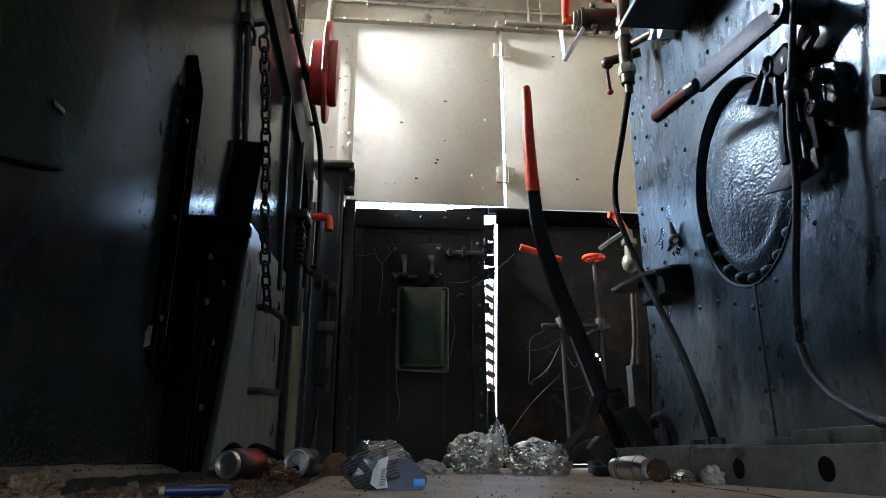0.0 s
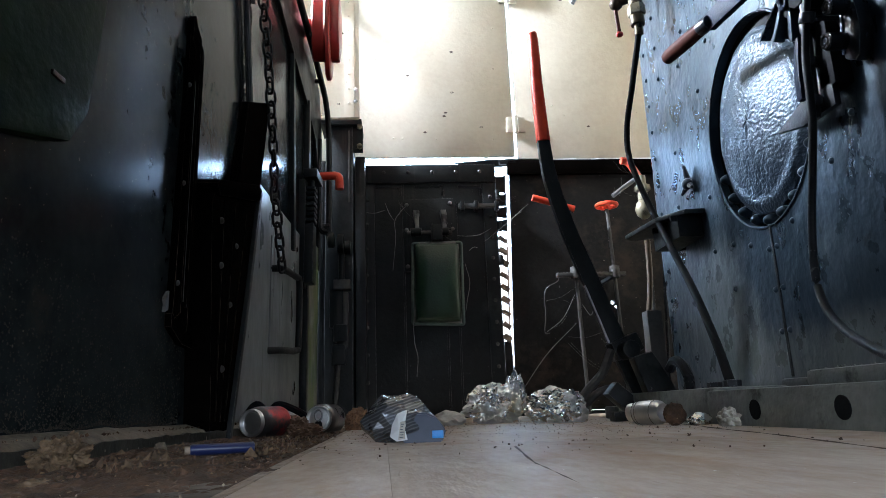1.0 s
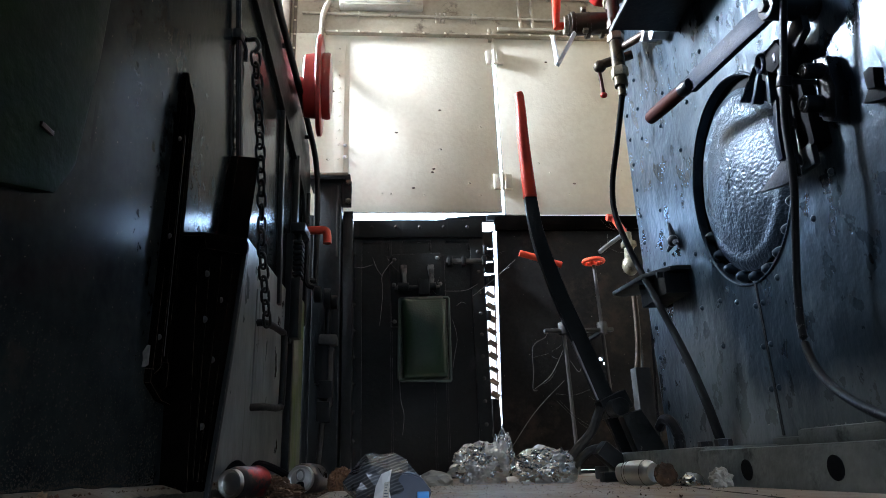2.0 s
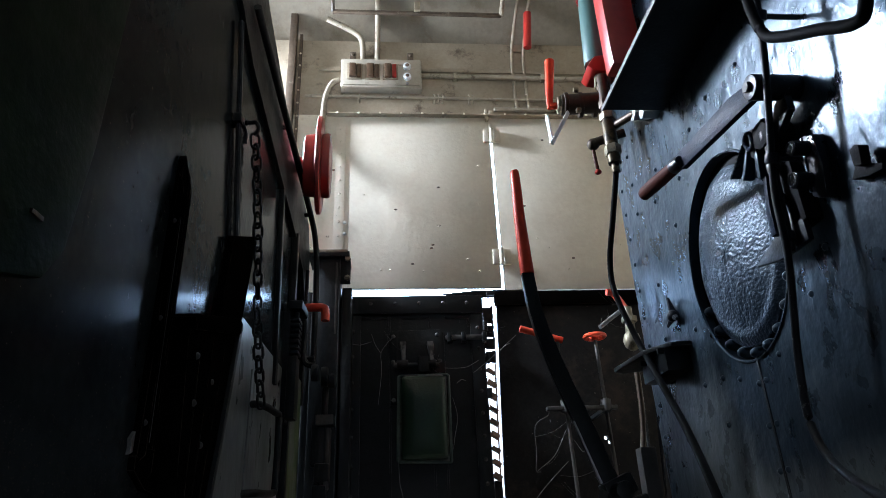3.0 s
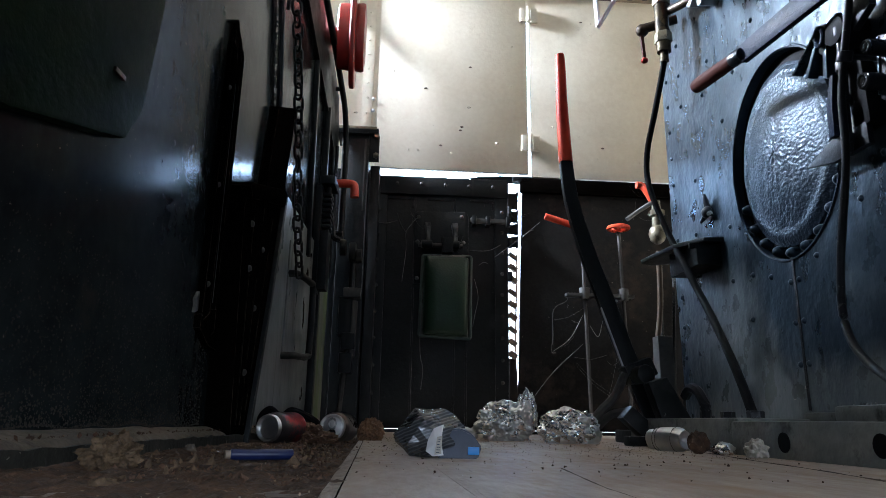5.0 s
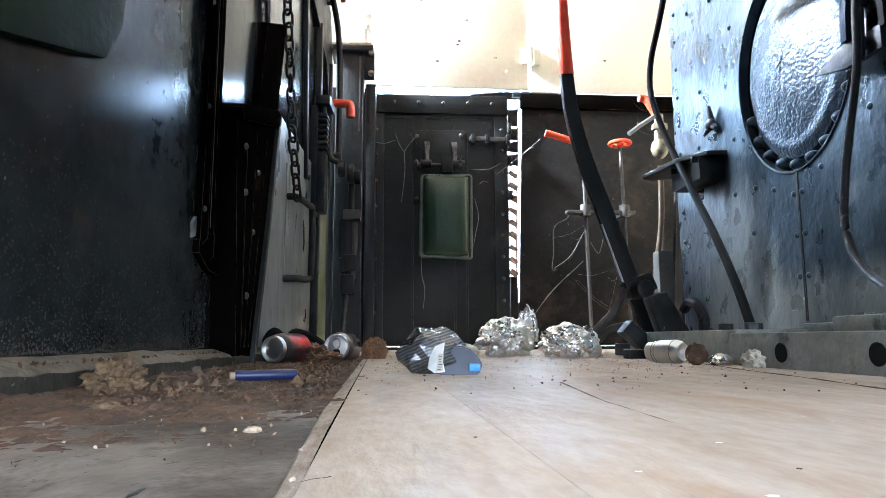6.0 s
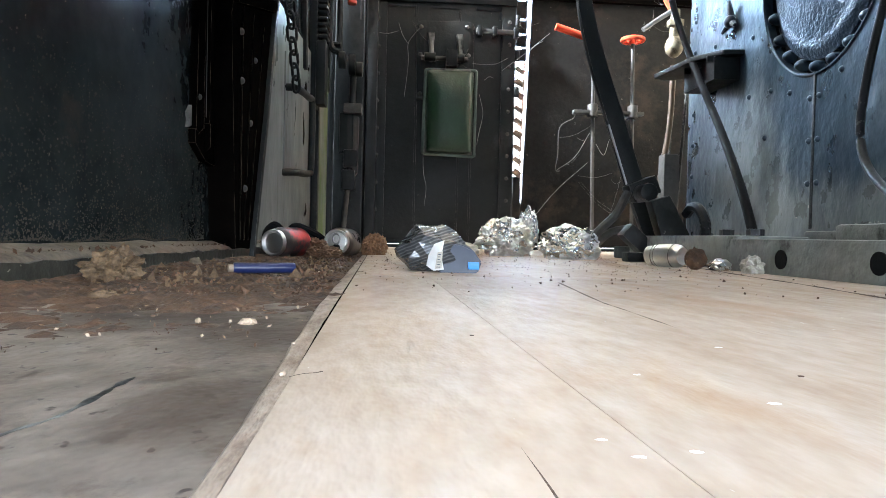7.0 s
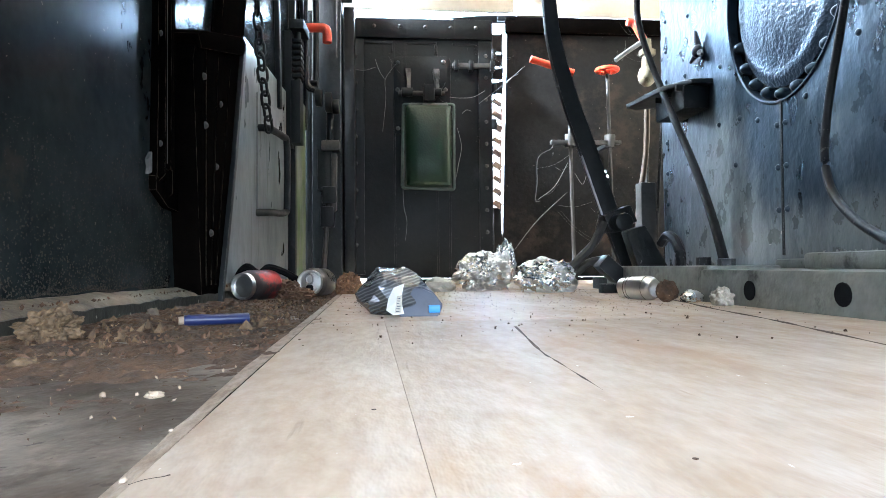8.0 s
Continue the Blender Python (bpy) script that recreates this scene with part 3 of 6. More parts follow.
# grey panel at the far end, with a joint strip and a green-streaked pilaster
bm = prism([(1.36, 0.0), (2.19, 0.0), (2.19, 0.60), (1.52, 0.60), (1.47, 0.49), (1.42, 0.30)], 0, 0, 0.004, 0.001)
for v in bm.verts:
    v.co.x += wall_x(v.co.y)
part("grey_panel", bm, SILVER, wall_tender, "worn grey lower panel")
bm = box((0.0035, 1.79, 0.205), (0.008, 2.01, 0.50), 0.0015)
for v in bm.verts:
    v.co.x += wall_x(v.co.y)
part("cover_plate", bm, SILVER, wall_tender, "greenish cover plate behind the handle")
bm = prism([(2.035, 0.52), (2.06, 0.52), (2.0, 1.16), (1.98, 1.165)], 0, 0.0, 0.014, 0.002)
for v in bm.verts:
    v.co.x += wall_x(v.co.y)
part("joint_strip", bm, BLACK, wall_tender)
bm = box((0, 2.215, -0.02), (0.022, 2.24, 1.1), 0.003)
for v in bm.verts:
    v.co.x += wall_x(v.co.y)
part("joint_strip", bm, BLACK, wall_tender)
bm = box((0, 2.26, -0.02), (0.018, 2.43, 0.62), 0.003)
for v in bm.verts:
    v.co.x += wall_x(v.co.y)
part("pilaster", bm, GREENSTAIN, wall_tender, "pale pilaster streaked with green algae")

# far cab side: door leaves below, cream shutters above, cream sheet over them
Y = 2.70
side = structure("wall_far", box((-1.3, Y, 1.965), (1.7, Y + 0.03, 2.42), 0.002), CREAMDARK, "grimy cream cab side above the shutters, darkened for roof shade", "wall")
part("jamb_sheet", box((-1.3, Y - 0.002, 1.0635), (-0.0402, Y + 0.03, 1.964), 0.0), CREAM, side, "blistered cream jamb sheet")
part("jamb_sheet", box((-1.3, Y, -0.05), (-0.0328, Y + 0.03, 1.062), 0.001), BLACK, side)
part("outer_sheet", box((1.3, Y, -0.05), (1.7, Y + 0.03, 1.05), 0.002), BLACK, side)
# black sheet added out of view to darken the tender front's reflection
part("outer_sheet", box((1.242, Y, 1.052), (1.7, Y + 0.03, 1.964), 0.002), BLACK, side)
part("ledge", prism([(Y - 0.03, 1.955), (Y - 0.03, 1.962), (Y - 0.006, 1.964), (Y - 0.006, 1.985), (Y, 1.985), (Y, 1.955)], 0, -0.15, 1.6), CREAMDARK, side)
part("cover_strip", box((-0.105, Y - 0.008, 1.2), (-0.06, Y - 0.003, 1.90), 0.001), CREAM, side)
part("corner_post", box((-0.345, Y - 0.05, 1.16), (-0.31, Y - 0.003, 2.55), 0.003), BROWNPOST, side, "brown-stained cream corner post")
part("corner_angle", box((-0.30, Y - 0.012, 1.3), (-0.285, Y - 0.003, 2.45), 0.002), BROWNPOST, side)
part("cover_strip", box((-0.2, Y - 0.01, 2.225), (1.6, Y - 0.001, 2.25), 0.002), CREAMDARK, side)
riv = mesh_of(dome(0.006, 0.004), "rivet", CREAM)
strewn("rivet", riv, [(-0.083, Y - 0.009, 1.25 + k * 0.07) for k in range(10)] + [(-0.292, Y - 0.013, 1.35 + k * 0.075) for k in range(14)]
       + [(-0.1 + k * 0.1, Y - 0.031, 1.9585) for k in range(14)], (0, -1, 0), side)
# three heads coloured white in place of a glint
strewn("rivet", mesh_of(dome(0.009, 0.006), "rivet", WHITEPAINT), [(-0.056, Y - 0.009, 1.33), (-0.056, Y - 0.009, 1.385), (-0.05, Y - 0.004, 1.19)], (0, -1, 0), side)

window_1 = structure("window_1", box((-0.04, Y - 0.004, 1.073), (0.620, Y + 0.012, 1.955), 0.003), CREAM, "cream steel shutter with blistered paint, closed", "shutter")
window_2 = structure("window_2", box((0.631, Y - 0.002, 1.062), (1.24, Y + 0.012, 1.955), 0.003), CREAM, "cream steel shutter hinged beside its neighbour", "shutter")
for z in (1.213, 1.843):
    for x0, x1, own in ((0.588, 0.614, window_1), (0.638, 0.668, window_2)):
        part("hinge_leaf", box((x0, Y - 0.02, z - 0.035), (x1, Y - 0.005, z + 0.035), 0.003), CREAM, own)
    part("hinge_pin", rod((0.626, Y - 0.02, z - 0.04), (0.626, Y - 0.02, z + 0.04), 0.01, seg=10, bev=0.002), CREAM, window_1)
part("top_bolt", box((0.604, Y - 0.02, 1.93), (0.62, Y - 0.005, 2.0), 0.003), CREAMDARK, window_1)
part("top_bolt", box((0.62, Y - 0.025, 1.955), (0.645, Y - 0.008, 1.985), 0.004), CREAMDARK, window_2)
part("slit_cover", box((0.618, Y - 0.006, 1.875), (0.634, Y + 0.004, 1.955), 0.001), CREAM, window_1)
random.seed(4)
blister = mesh_of(ball((0, 0, 0), 0.0045, (1.2, 1, 0.2), 1), "paint_blister", CREAM)
flake = mesh_of(ball((0, 0, 0), 0.006, (1.4, 0.8, 0.1), 1), "paint_flake", BULB)
for own, x0, x1, n in ((window_1, 0.0, 0.6, 26), (window_2, 0.66, 0.95, 14), (side, -0.2, -0.11, 10)):
    y0 = {"window_1": Y - 0.0045, "window_2": Y - 0.0025}.get(own.name, Y - 0.0025)
    spots = [(x0 + random.random() * (x1 - x0), y0, 1.12 + random.random() ** 1.3 * 0.75) for _ in range(n)]
    strewn("paint_blister", blister, spots[::3], (0, -1, 0), own)
    strewn("paint_flake", flake, spots[1::4], (0, -1, 0), own)

# door leaves
door_1 = structure("door_1", box((-0.03, Y - 0.006, 0.014), (0.527, Y + 0.012, 1.035), 0.003), BLACK, "dirty black riveted steel cab door, closed", "door")
door_2 = structure("door_2", prism([(0.590, 1.035), (1.3, 1.035), (1.3, 0.014), (0.558, 0.014), (0.559, 0.17), (0.5655, 0.20), (0.5665, 0.29), (0.581, 0.74)], 1, Y - 0.004, Y + 0.012, 0.002), RUSTBLACK, "dirty black steel cab door leaf, closed", "door")
part("top_rail", box((-0.03, Y - 0.022, 0.955), (0.527, Y - 0.007, 1.034), 0.004), BLACK, door_1)
part("top_rail", box((0.578, Y - 0.03, 0.985), (1.3, Y - 0.005, 1.048), 0.004), BROWNBLACK, door_2, "rusty top rail")
part("edge_strap", box((0.47, Y - 0.014, 0.03), (0.522, Y - 0.007, 0.953), 0.002), BLACK, door_1)
part("edge_strap", box((-0.028, Y - 0.014, 0.03), (0.02, Y - 0.007, 0.953), 0.002), BLACK, door_1)
for x0, z1 in ((0.137, 0.953), (0.305, 0.93), (0.354, 0.6)):
    part("seam_strip", box((x0 - 0.004, Y - 0.0085, 0.03), (x0 + 0.004, Y - 0.0065, z1), 0.001), BLACK, door_1)
for x0, x1 in ((0.024, 0.132), (0.188, 0.305), (0.366, 0.466)):
    part("moulding", box((x0, Y - 0.0105, 0.935), (x1, Y - 0.0065, 0.945), 0.001), BLACK, door_1)
    part("moulding", box((x1 - 0.008, Y - 0.0105, 0.90), (x1, Y - 0.0065, 0.9345), 0.001), BLACK, door_1)
part("latch_bar", box((0.365, Y - 0.034, 0.838), (0.528, Y - 0.02, 0.858), 0.003), GREYSTEEL, door_1)
for x0 in (0.372, 0.43, 0.515):
    part("latch_guide", box((x0, Y - 0.04, 0.828), (x0 + 0.018, Y - 0.006, 0.868), 0.003), BLACK, door_1)
driv = mesh_of(dome(0.008, 0.007), "rivet", GREYSTEEL)
strewn("rivet", driv, [(0.5, Y - 0.014, 0.105 + k * 0.0875) for k in range(10)] + [(-0.012, Y - 0.014, 0.145 + k * 0.1055) for k in range(8)]
       + [(0.06 + k * 0.1, Y - 0.023, 1.0) for k in range(5)], (0, -1, 0), door_1)
# a rebate strip leaves a thin gap between the leaves; slanting cleats cross its open middle
for z0, z1 in ((0.75, 0.792), (0.806, 0.846), (0.858, 0.905), (0.917, 0.985)):
    part("rebate_strip", prism([(0.5285, z1), (0.5405 + 0.026 * (z1 > 0.9), z1), (0.5405 + 0.022, z1 + 0.004), (0.573, z1 + 0.01), (0.570, z0 - 0.004), (0.5285, z0)], 1, Y - 0.002, Y + 0.008, 0.001), RUSTBLACK, door_1)
part("rebate_strip", prism([(0.5285, 0.29), (0.5575, 0.29), (0.5605, 0.18), (0.5605, 0.02), (0.5285, 0.02)], 1, Y - 0.002, Y + 0.008, 0.001), RUSTBLACK, door_1)
part("rebate_edge", prism([(0.562, 0.75), (0.5685, 0.75), (0.5555, 0.29), (0.550, 0.29)], 1, Y - 0.001, Y + 0.004, 0.001), RUSTCLEAT, door_1)
for k in range(9):
    z = 0.312 + k * 0.051
    part("cleat", box((0.524, Y - 0.016, z - 0.020), (0.563 + 0.012 * (z - 0.5), Y + 0.006, z + 0.003 - 0.003 * (k % 3)), 0.003, turn=pose(0, 0, 0, 0, 34, 0)), RUSTCLEAT, door_1)
for z in (0.62, 0.76, 0.9):
    part("knuckle", rod((0.532, Y - 0.012, z - 0.02), (0.532, Y - 0.012, z + 0.02), 0.011, seg=10, bev=0.002), BLACK, door_1)
# unseen baffle, added to keep the slit from streaking the glossy tender front
part("slit_baffle", box((0.618, Y + 0.0125, 0.03), (0.628, Y + 0.21, 1.03), 0.002), RUSTBLACK, door_2, "unseen fin added outside to block the slit's reflection")
part("top_catch", box((0.545, Y - 0.03, 1.03), (0.62, Y - 0.012, 1.05), 0.003), BLACK, door_2)
# the gap over the left leaf narrows away to the middle
part("drip_strip", prism([(0.45, 1.034), (0.75, 1.034), (0.75, 1.074), (0.5, 1.066), (0.35, 1.052)], 1, Y + 0.013, Y + 0.017), BLACK, door_1)

sill = structure("door_sill", box((0.03, Y - 0.012, -0.004), (0.485, Y + 0.02, 0.0125), 0.002), BLACK, "black steel sill under the far doors", "sill")
part("sill_length", box((0.555, Y - 0.012, -0.004), (1.3, Y + 0.02, 0.0125), 0.002), BLACK, sill)

# a small hole in the second leaf
cutter = new("cutter", bpy.data.meshes.new("cutter"))
cut = rod((0.982, Y - 0.05, 0.436), (0.982, Y + 0.05, 0.436), 0.0085, seg=14)
rod((0.995, Y - 0.05, 0.418), (0.995, Y + 0.05, 0.418), 0.007, seg=12, bm=cut)
cut.to_mesh(cutter.data)
cut.free()
hole = door_2.modifiers.new("hole", "BOOLEAN")
hole.operation, hole.solver, hole.object = "DIFFERENCE", "EXACT", cutter
bpy.context.view_layer.update()
pierced = bpy.data.meshes.new_from_object(door_2.evaluated_get(bpy.context.evaluated_depsgraph_get()))
door_2.modifiers.clear()
door_2.data = pierced
bpy.data.objects.remove(cutter)

# roof: an arch from cab side to cab side
bm = bmesh.new()
n = 28
arc = [(1.35 - 1.39 * math.cos(math.pi * i / n), 2.36 + 0.55 * math.sin(math.pi * i / n)) for i in range(n + 1)]
inner = [[bm.verts.new((x, y, z)) for y, z in arc] for x in (-0.95, 1.7)]
outer = [[bm.verts.new((x, 1.35 + (y - 1.35) * 1.02, z + 0.02)) for y, z in arc] for x in (-0.95, 1.7)]
for i in range(n):
    bm.faces.new((inner[0][i], inner[0][i + 1], inner[1][i + 1], inner[1][i]))
    bm.faces.new((outer[0][i], outer[1][i], outer[1][i + 1], outer[0][i + 1]))
    for k in (0, 1):
        bm.faces.new((inner[k][i], outer[k][i], outer[k][i + 1], inner[k][i + 1]))
for i in (0, n):
    bm.faces.new((inner[0][i], inner[1][i], outer[1][i], outer[0][i]))
bmesh.ops.recalc_face_normals(bm, faces=bm.faces[:])
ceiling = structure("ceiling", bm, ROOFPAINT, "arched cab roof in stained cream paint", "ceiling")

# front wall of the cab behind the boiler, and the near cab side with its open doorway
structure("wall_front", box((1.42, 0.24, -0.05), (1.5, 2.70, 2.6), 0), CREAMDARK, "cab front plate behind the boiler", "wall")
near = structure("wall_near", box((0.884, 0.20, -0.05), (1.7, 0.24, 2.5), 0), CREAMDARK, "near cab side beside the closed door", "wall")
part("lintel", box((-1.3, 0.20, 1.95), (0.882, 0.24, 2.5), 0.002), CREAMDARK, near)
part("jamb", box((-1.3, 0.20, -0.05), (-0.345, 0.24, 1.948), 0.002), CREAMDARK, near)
# near door, closed, with a gap under it
door_3 = structure("door_3", box((-0.30, 0.214, 0.218), (0.878, 0.224, 1.05), 0.002), BLACK, "closed black steel cab door with a gap under it", "door")
part("bottom_rail", box((-0.30, 0.209, 0.2005), (0.878, 0.226, 0.233), 0.004), surface("weathered_grey_black_paint", (0.022, 0.023, 0.025), (0.06, 0.062, 0.066), (0.45, 0.6), fine=60, bump=0.25), door_3, "weathered grey bottom rail")
part("top_rail", box((-0.30, 0.205, 1.02), (0.878, 0.23, 1.06), 0.004), BLACK, door_3)

# ---- boiler backhead ----
XB = 0.88
prof = [(0.26, -0.02), (1.88, -0.02), (1.925, 0.03), (1.935, 0.5), (1.93, 1.15), (1.9, 1.6), (1.8, 1.85), (1.6, 2.0), (0.6, 2.0), (0.32, 1.7), (0.26, 1.2)]
bm = prism(prof, 0, XB, XB + 0.35)
edge = [e for e in bm.edges if all(abs(v.co.x - XB) < 1e-4 for v in e.verts)]
bmesh.ops.bevel(bm, geom=edge, offset=0.03, segments=4, affect="EDGES", profile=0.5)
backhead = thing("boiler_backhead", (XB + 0.17, 1.0, -0.02), "blue-black painted riveted boiler backhead with oval firehole", "boiler")
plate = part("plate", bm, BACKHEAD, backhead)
CY, CZ, RY, RZ = 1.345, 0.616, 0.192, 0.232
# the oval firehole is sunk into the plate
cutter = new("cutter", bpy.data.meshes.new("cutter"))
cut = prism([(CY + RY * math.cos(k * math.tau / 72), CZ + RZ * math.sin(k * math.tau / 72)) for k in range(72)], 0, XB - 0.1, XB + 0.05)
cut.to_mesh(cutter.data)
cut.free()
bpy.context.view_layer.update()
hole = plate.modifiers.new("hole", "BOOLEAN")
hole.operation, hole.solver = "DIFFERENCE", "EXACT"
hole.object = cutter
bpy.context.view_layer.update()
sunk = bpy.data.meshes.new_from_object(plate.evaluated_get(bpy.context.evaluated_depsgraph_get()))
plate.modifiers.clear()
plate.data = sunk
bpy.data.objects.remove(cutter)
part("lap_seam", box((XB - 0.003, 1.3445, 0.075), (XB + 0.01, 1.3505, 0.385), 0.001), BLACK, backhead)
brv = mesh_of(dome(0.0068, 0.006), "rivet", BACKHEAD)
spots = [(XB, 1.348 + s * 0.014, z) for z in (0.165, 0.25, 0.335) for s in (-1, 1)]
spots += [(XB, 1.875, 0.14 + 0.085 * k) for k in range(15)] + [(XB, 1.79, 0.95 + 0.1 * k) for k in range(6)]
spots += [(XB, 1.52, 0.28), (XB, 1.59, 0.385), (XB, 1.5, 0.38), (XB, 1.58, 0.52), (XB, 1.57, 0.8), (XB, 1.66, 0.92), (XB, 1.43, 0.36), (XB, 1.27, 0.37), (XB, 1.13, 0.44), (XB, 1.06, 0.5),
          (XB, 1.5, 0.9), (XB, 1.4, 0.98), (XB, 1.3, 1.0), (XB, 1.16, 0.98), (XB, 1.62, 1.0), (XB, 1.74, 0.7), (XB, 1.76, 0.55)]
strewn("rivet", brv, spots, (-1, 0, 0), backhead)

for y, z, r in ((1.355, 0.119, 0.009), (1.372, 0.112, 0.006), (1.395, 0.098, 0.007), (1.338, 0.121, 0.005)):
    part("paint_chip", ball((XB + 0.001, y, z), r, (0.14, 1.2, 0.6), 2, 0.5, 3, y * 9), PAPER, backhead, "pale chipped patch")


def oval(a, ky, kz, x):
    return (x, CY + RY * ky * math.cos(a), CZ + RZ * kz * math.sin(a))


def oval_band(k0, k1, x0, x1, seg=64, bev=0.0):
    own = bmesh.new()
    r = [[own.verts.new(oval(i * math.tau / seg, k, k, x)) for i in range(seg)] for k, x in ((k1, x0 + 0.03), (k1, x1 + 0.004), (k1 - 0.02, x1), (k0 + 0.02, x1), (k0, x1 + 0.004), (k0, x0 + 0.03))]
    for a, b in zip(r, r[1:]):
        for i in range(seg):
            j = (i + 1) % seg
            own.faces.new((a[i], a[j], b[j], b[i]))
    bmesh.ops.recalc_face_normals(own, faces=own.faces[:])
    return own


part("firehole_flange", oval_band(1.003, 1.03, XB - 0.01, XB - 0.004), BACKHEAD, backhead)
part("firehole_ring", oval_band(0.80, 0.996, XB - 0.012, XB + 0.022), MATBLACK, backhead, "dark firehole ring")
bm = bmesh.new()
rings = []
for k in range(29):
    f = k / 28
    rings.append([bm.verts.new(oval(i * math.tau / 64, 0.88 * f + 1e-4, 0.88 * f + 1e-4, XB + 0.012 - 0.03 * math.cos(f * math.pi / 2) - 0.006 * math.exp(-((f - 0.9) / 0.06) ** 2)
                                    - 0.002 * noise.noise((f * 6, math.cos(i * 0.098) * 4, math.sin(i * 0.098) * 4)))) for i in range(64)])
for a, b in zip(rings, rings[1:]):
    for i in range(64):
        j = (i + 1) % 64
        bm.faces.new((a[i], b[i], b[j], a[j]))
rim = [bm.verts.new(oval(i * math.tau / 64, 0.885, 0.885, XB + 0.03)) for i in range(64)]
for i in range(64):
    j = (i + 1) % 64
    bm.faces.new((rings[-1][i], rim[i], rim[j], rings[-1][j]))
bmesh.ops.recalc_face_normals(bm, faces=bm.faces[:])
fire_door = part("fire_door", bm, DISC, backhead, "fire door in thick lumpy blue-grey paint")
bolt_mesh = mesh_of(dome(0.0145, 0.025), "ring_bolt", BACKHEAD)
strewn("ring_bolt", bolt_mesh, [oval(radians(a), 0.94, 0.94, XB + 0.022) for a in (212, 228, 244, 260, 276, 292, 308, 324, 340)], (-1, 0, 0), backhead)
# star-shaped cleat
bm = ball((XB - 0.012, 1.668, 0.585), 0.018, (0.8, 1, 0.9), 2)
for dy, dz in ((0.0, 0.05), (0.03, -0.02), (-0.032, -0.018)):
    rod((XB - 0.008, 1.668, 0.585), (XB - 0.016, 1.668 + dy, 0.585 + dz), 0.011, 0.004, 8, bm)
part("cleat", bm, DARK, backhead)

# fire door hinge and latch gear on the nearer side of the firehole
gear = thing("fire_door_gear", (XB, 1.0, 0.5), "black cast hinge and latch gear of the fire door", "door gear")
part("hinge_block", prism([(1.008, 0.69), (0.98, 0.677), (0.976, 0.613), (0.988, 0.568), (1.0, 0.562), (1.023, 0.577), (1.018, 0.634)], 0, XB - 0.024, XB + 0.002, 0.004), DARK, gear)
part("block_edge", prism([(1.008, 0.685), (1.003, 0.685), (1.018, 0.583), (1.023, 0.585)], 0, XB - 0.027, XB - 0.023, 0.001), BACKHEAD, gear, "worn bright casting edge")
part("block_web", prism([(1.044, 0.672), (1.0, 0.665), (1.0, 0.62), (1.03, 0.62)], 0, XB - 0.012, XB + 0.002, 0.003), BACKHEAD, gear)
# added block, hidden behind the pipe, there to cast shade on the plate
part("shade_block", box((XB - 0.034, 1.04, 0.545), (XB + 0.002, 1.082, 0.665), 0.005), MATBLACK, gear)
for y0, z0, r in ((1.000, 0.660, 0.0135), (1.017, 0.606, 0.0150)):
    part("pin", rod((XB - 0.055, y0, z0), (XB - 0.012, y0, z0), r, seg=18, bev=0.003), DARK, gear)
    part("pin_end", tube([(XB - 0.0555, y0 + r * 0.72 * math.cos(a), z0 + r * 0.72 * math.sin(a)) for a in (k * math.tau / 16 for k in range(17))], r * 0.16, 6, n=0, closed=True), GREYSTEEL, gear, "bright rim of the pin")
    part("pin_core", rod((XB - 0.057, y0, z0), (XB - 0.0545, y0, z0), r * 0.4, seg=12, bev=0.001), GREYSTEEL, gear)
part("fan_web", prism([(1.085, 0.775), (1.118, 0.77), (1.196, 0.722), (1.155, 0.694), (1.10, 0.664), (1.082, 0.70)], 0, XB - 0.030, XB - 0.020, 0.002), MATBLACK, gear)
for (ya, za), (yb, zb), w in (((1.118, 0.765), (1.203, 0.720), 0.005), ((1.108, 0.765), (1.163, 0.692), 0.009), ((1.096, 0.765), (1.112, 0.664), 0.010)):
    part("fan_rib", prism([(ya - w / 2, za), (ya + w / 2, za + 0.004), (yb + w / 2, zb + 0.002), (yb - w / 2, zb - 0.002)], 0, XB - 0.05, XB - 0.028, 0.002), BACKHEAD, gear)
part("fan_eye", tube([(XB - 0.055, 1.105 + 0.011 * math.cos(a), 0.745 + 0.017 * math.sin(a)) for a in (k * math.tau / 16 for k in range(17))], 0.005, 8, n=0, closed=True), LEVERBAR, gear)
part("hinge_strap", prism([(1.098, 0.665), (1.108, 0.665), (1.128, 0.60), (1.130, 0.552), (1.115, 0.552), (1.112, 0.60)], 0, XB - 0.045, XB - 0.030, 0.002), LEVERBAR, gear)
# dark flat tongue in the outline of the strap's shadow on the fire door
part("shadow_tongue", prism([(1.219, 0.530), (1.124, 0.560), (1.05, 0.585), (1.05, 0.51), (1.142, 0.511)], 0, XB - 0.034, XB - 0.022, 0.002), DARK, gear)
part("hinge_rod", rod((XB - 0.045, 1.085, 0.50), (XB - 0.045, 1.062, 0.765), 0.007, seg=12, bev=0.002), DARK, gear)
for z0 in (0.53, 0.6, 0.665, 0.73):
    part("rod_collar", rod((XB - 0.045, 1.085 - (z0 - 0.5) * 0.087, z0 - 0.009), (XB - 0.045, 1.085 - (z0 - 0.5) * 0.087, z0 + 0.009), 0.0115, seg=12, bev=0.002), DARK, gear)
part("hub", rod((XB - 0.055, 1.07, 0.735), (XB + 0.002, 1.07, 0.735), 0.027, seg=20, bev=0.005), MATBLACK, gear)
part("hub_stud", rod((XB - 0.05, 1.108, 0.722), (XB + 0.002, 1.108, 0.722), 0.011, seg=14, bev=0.003), MATBLACK, gear)

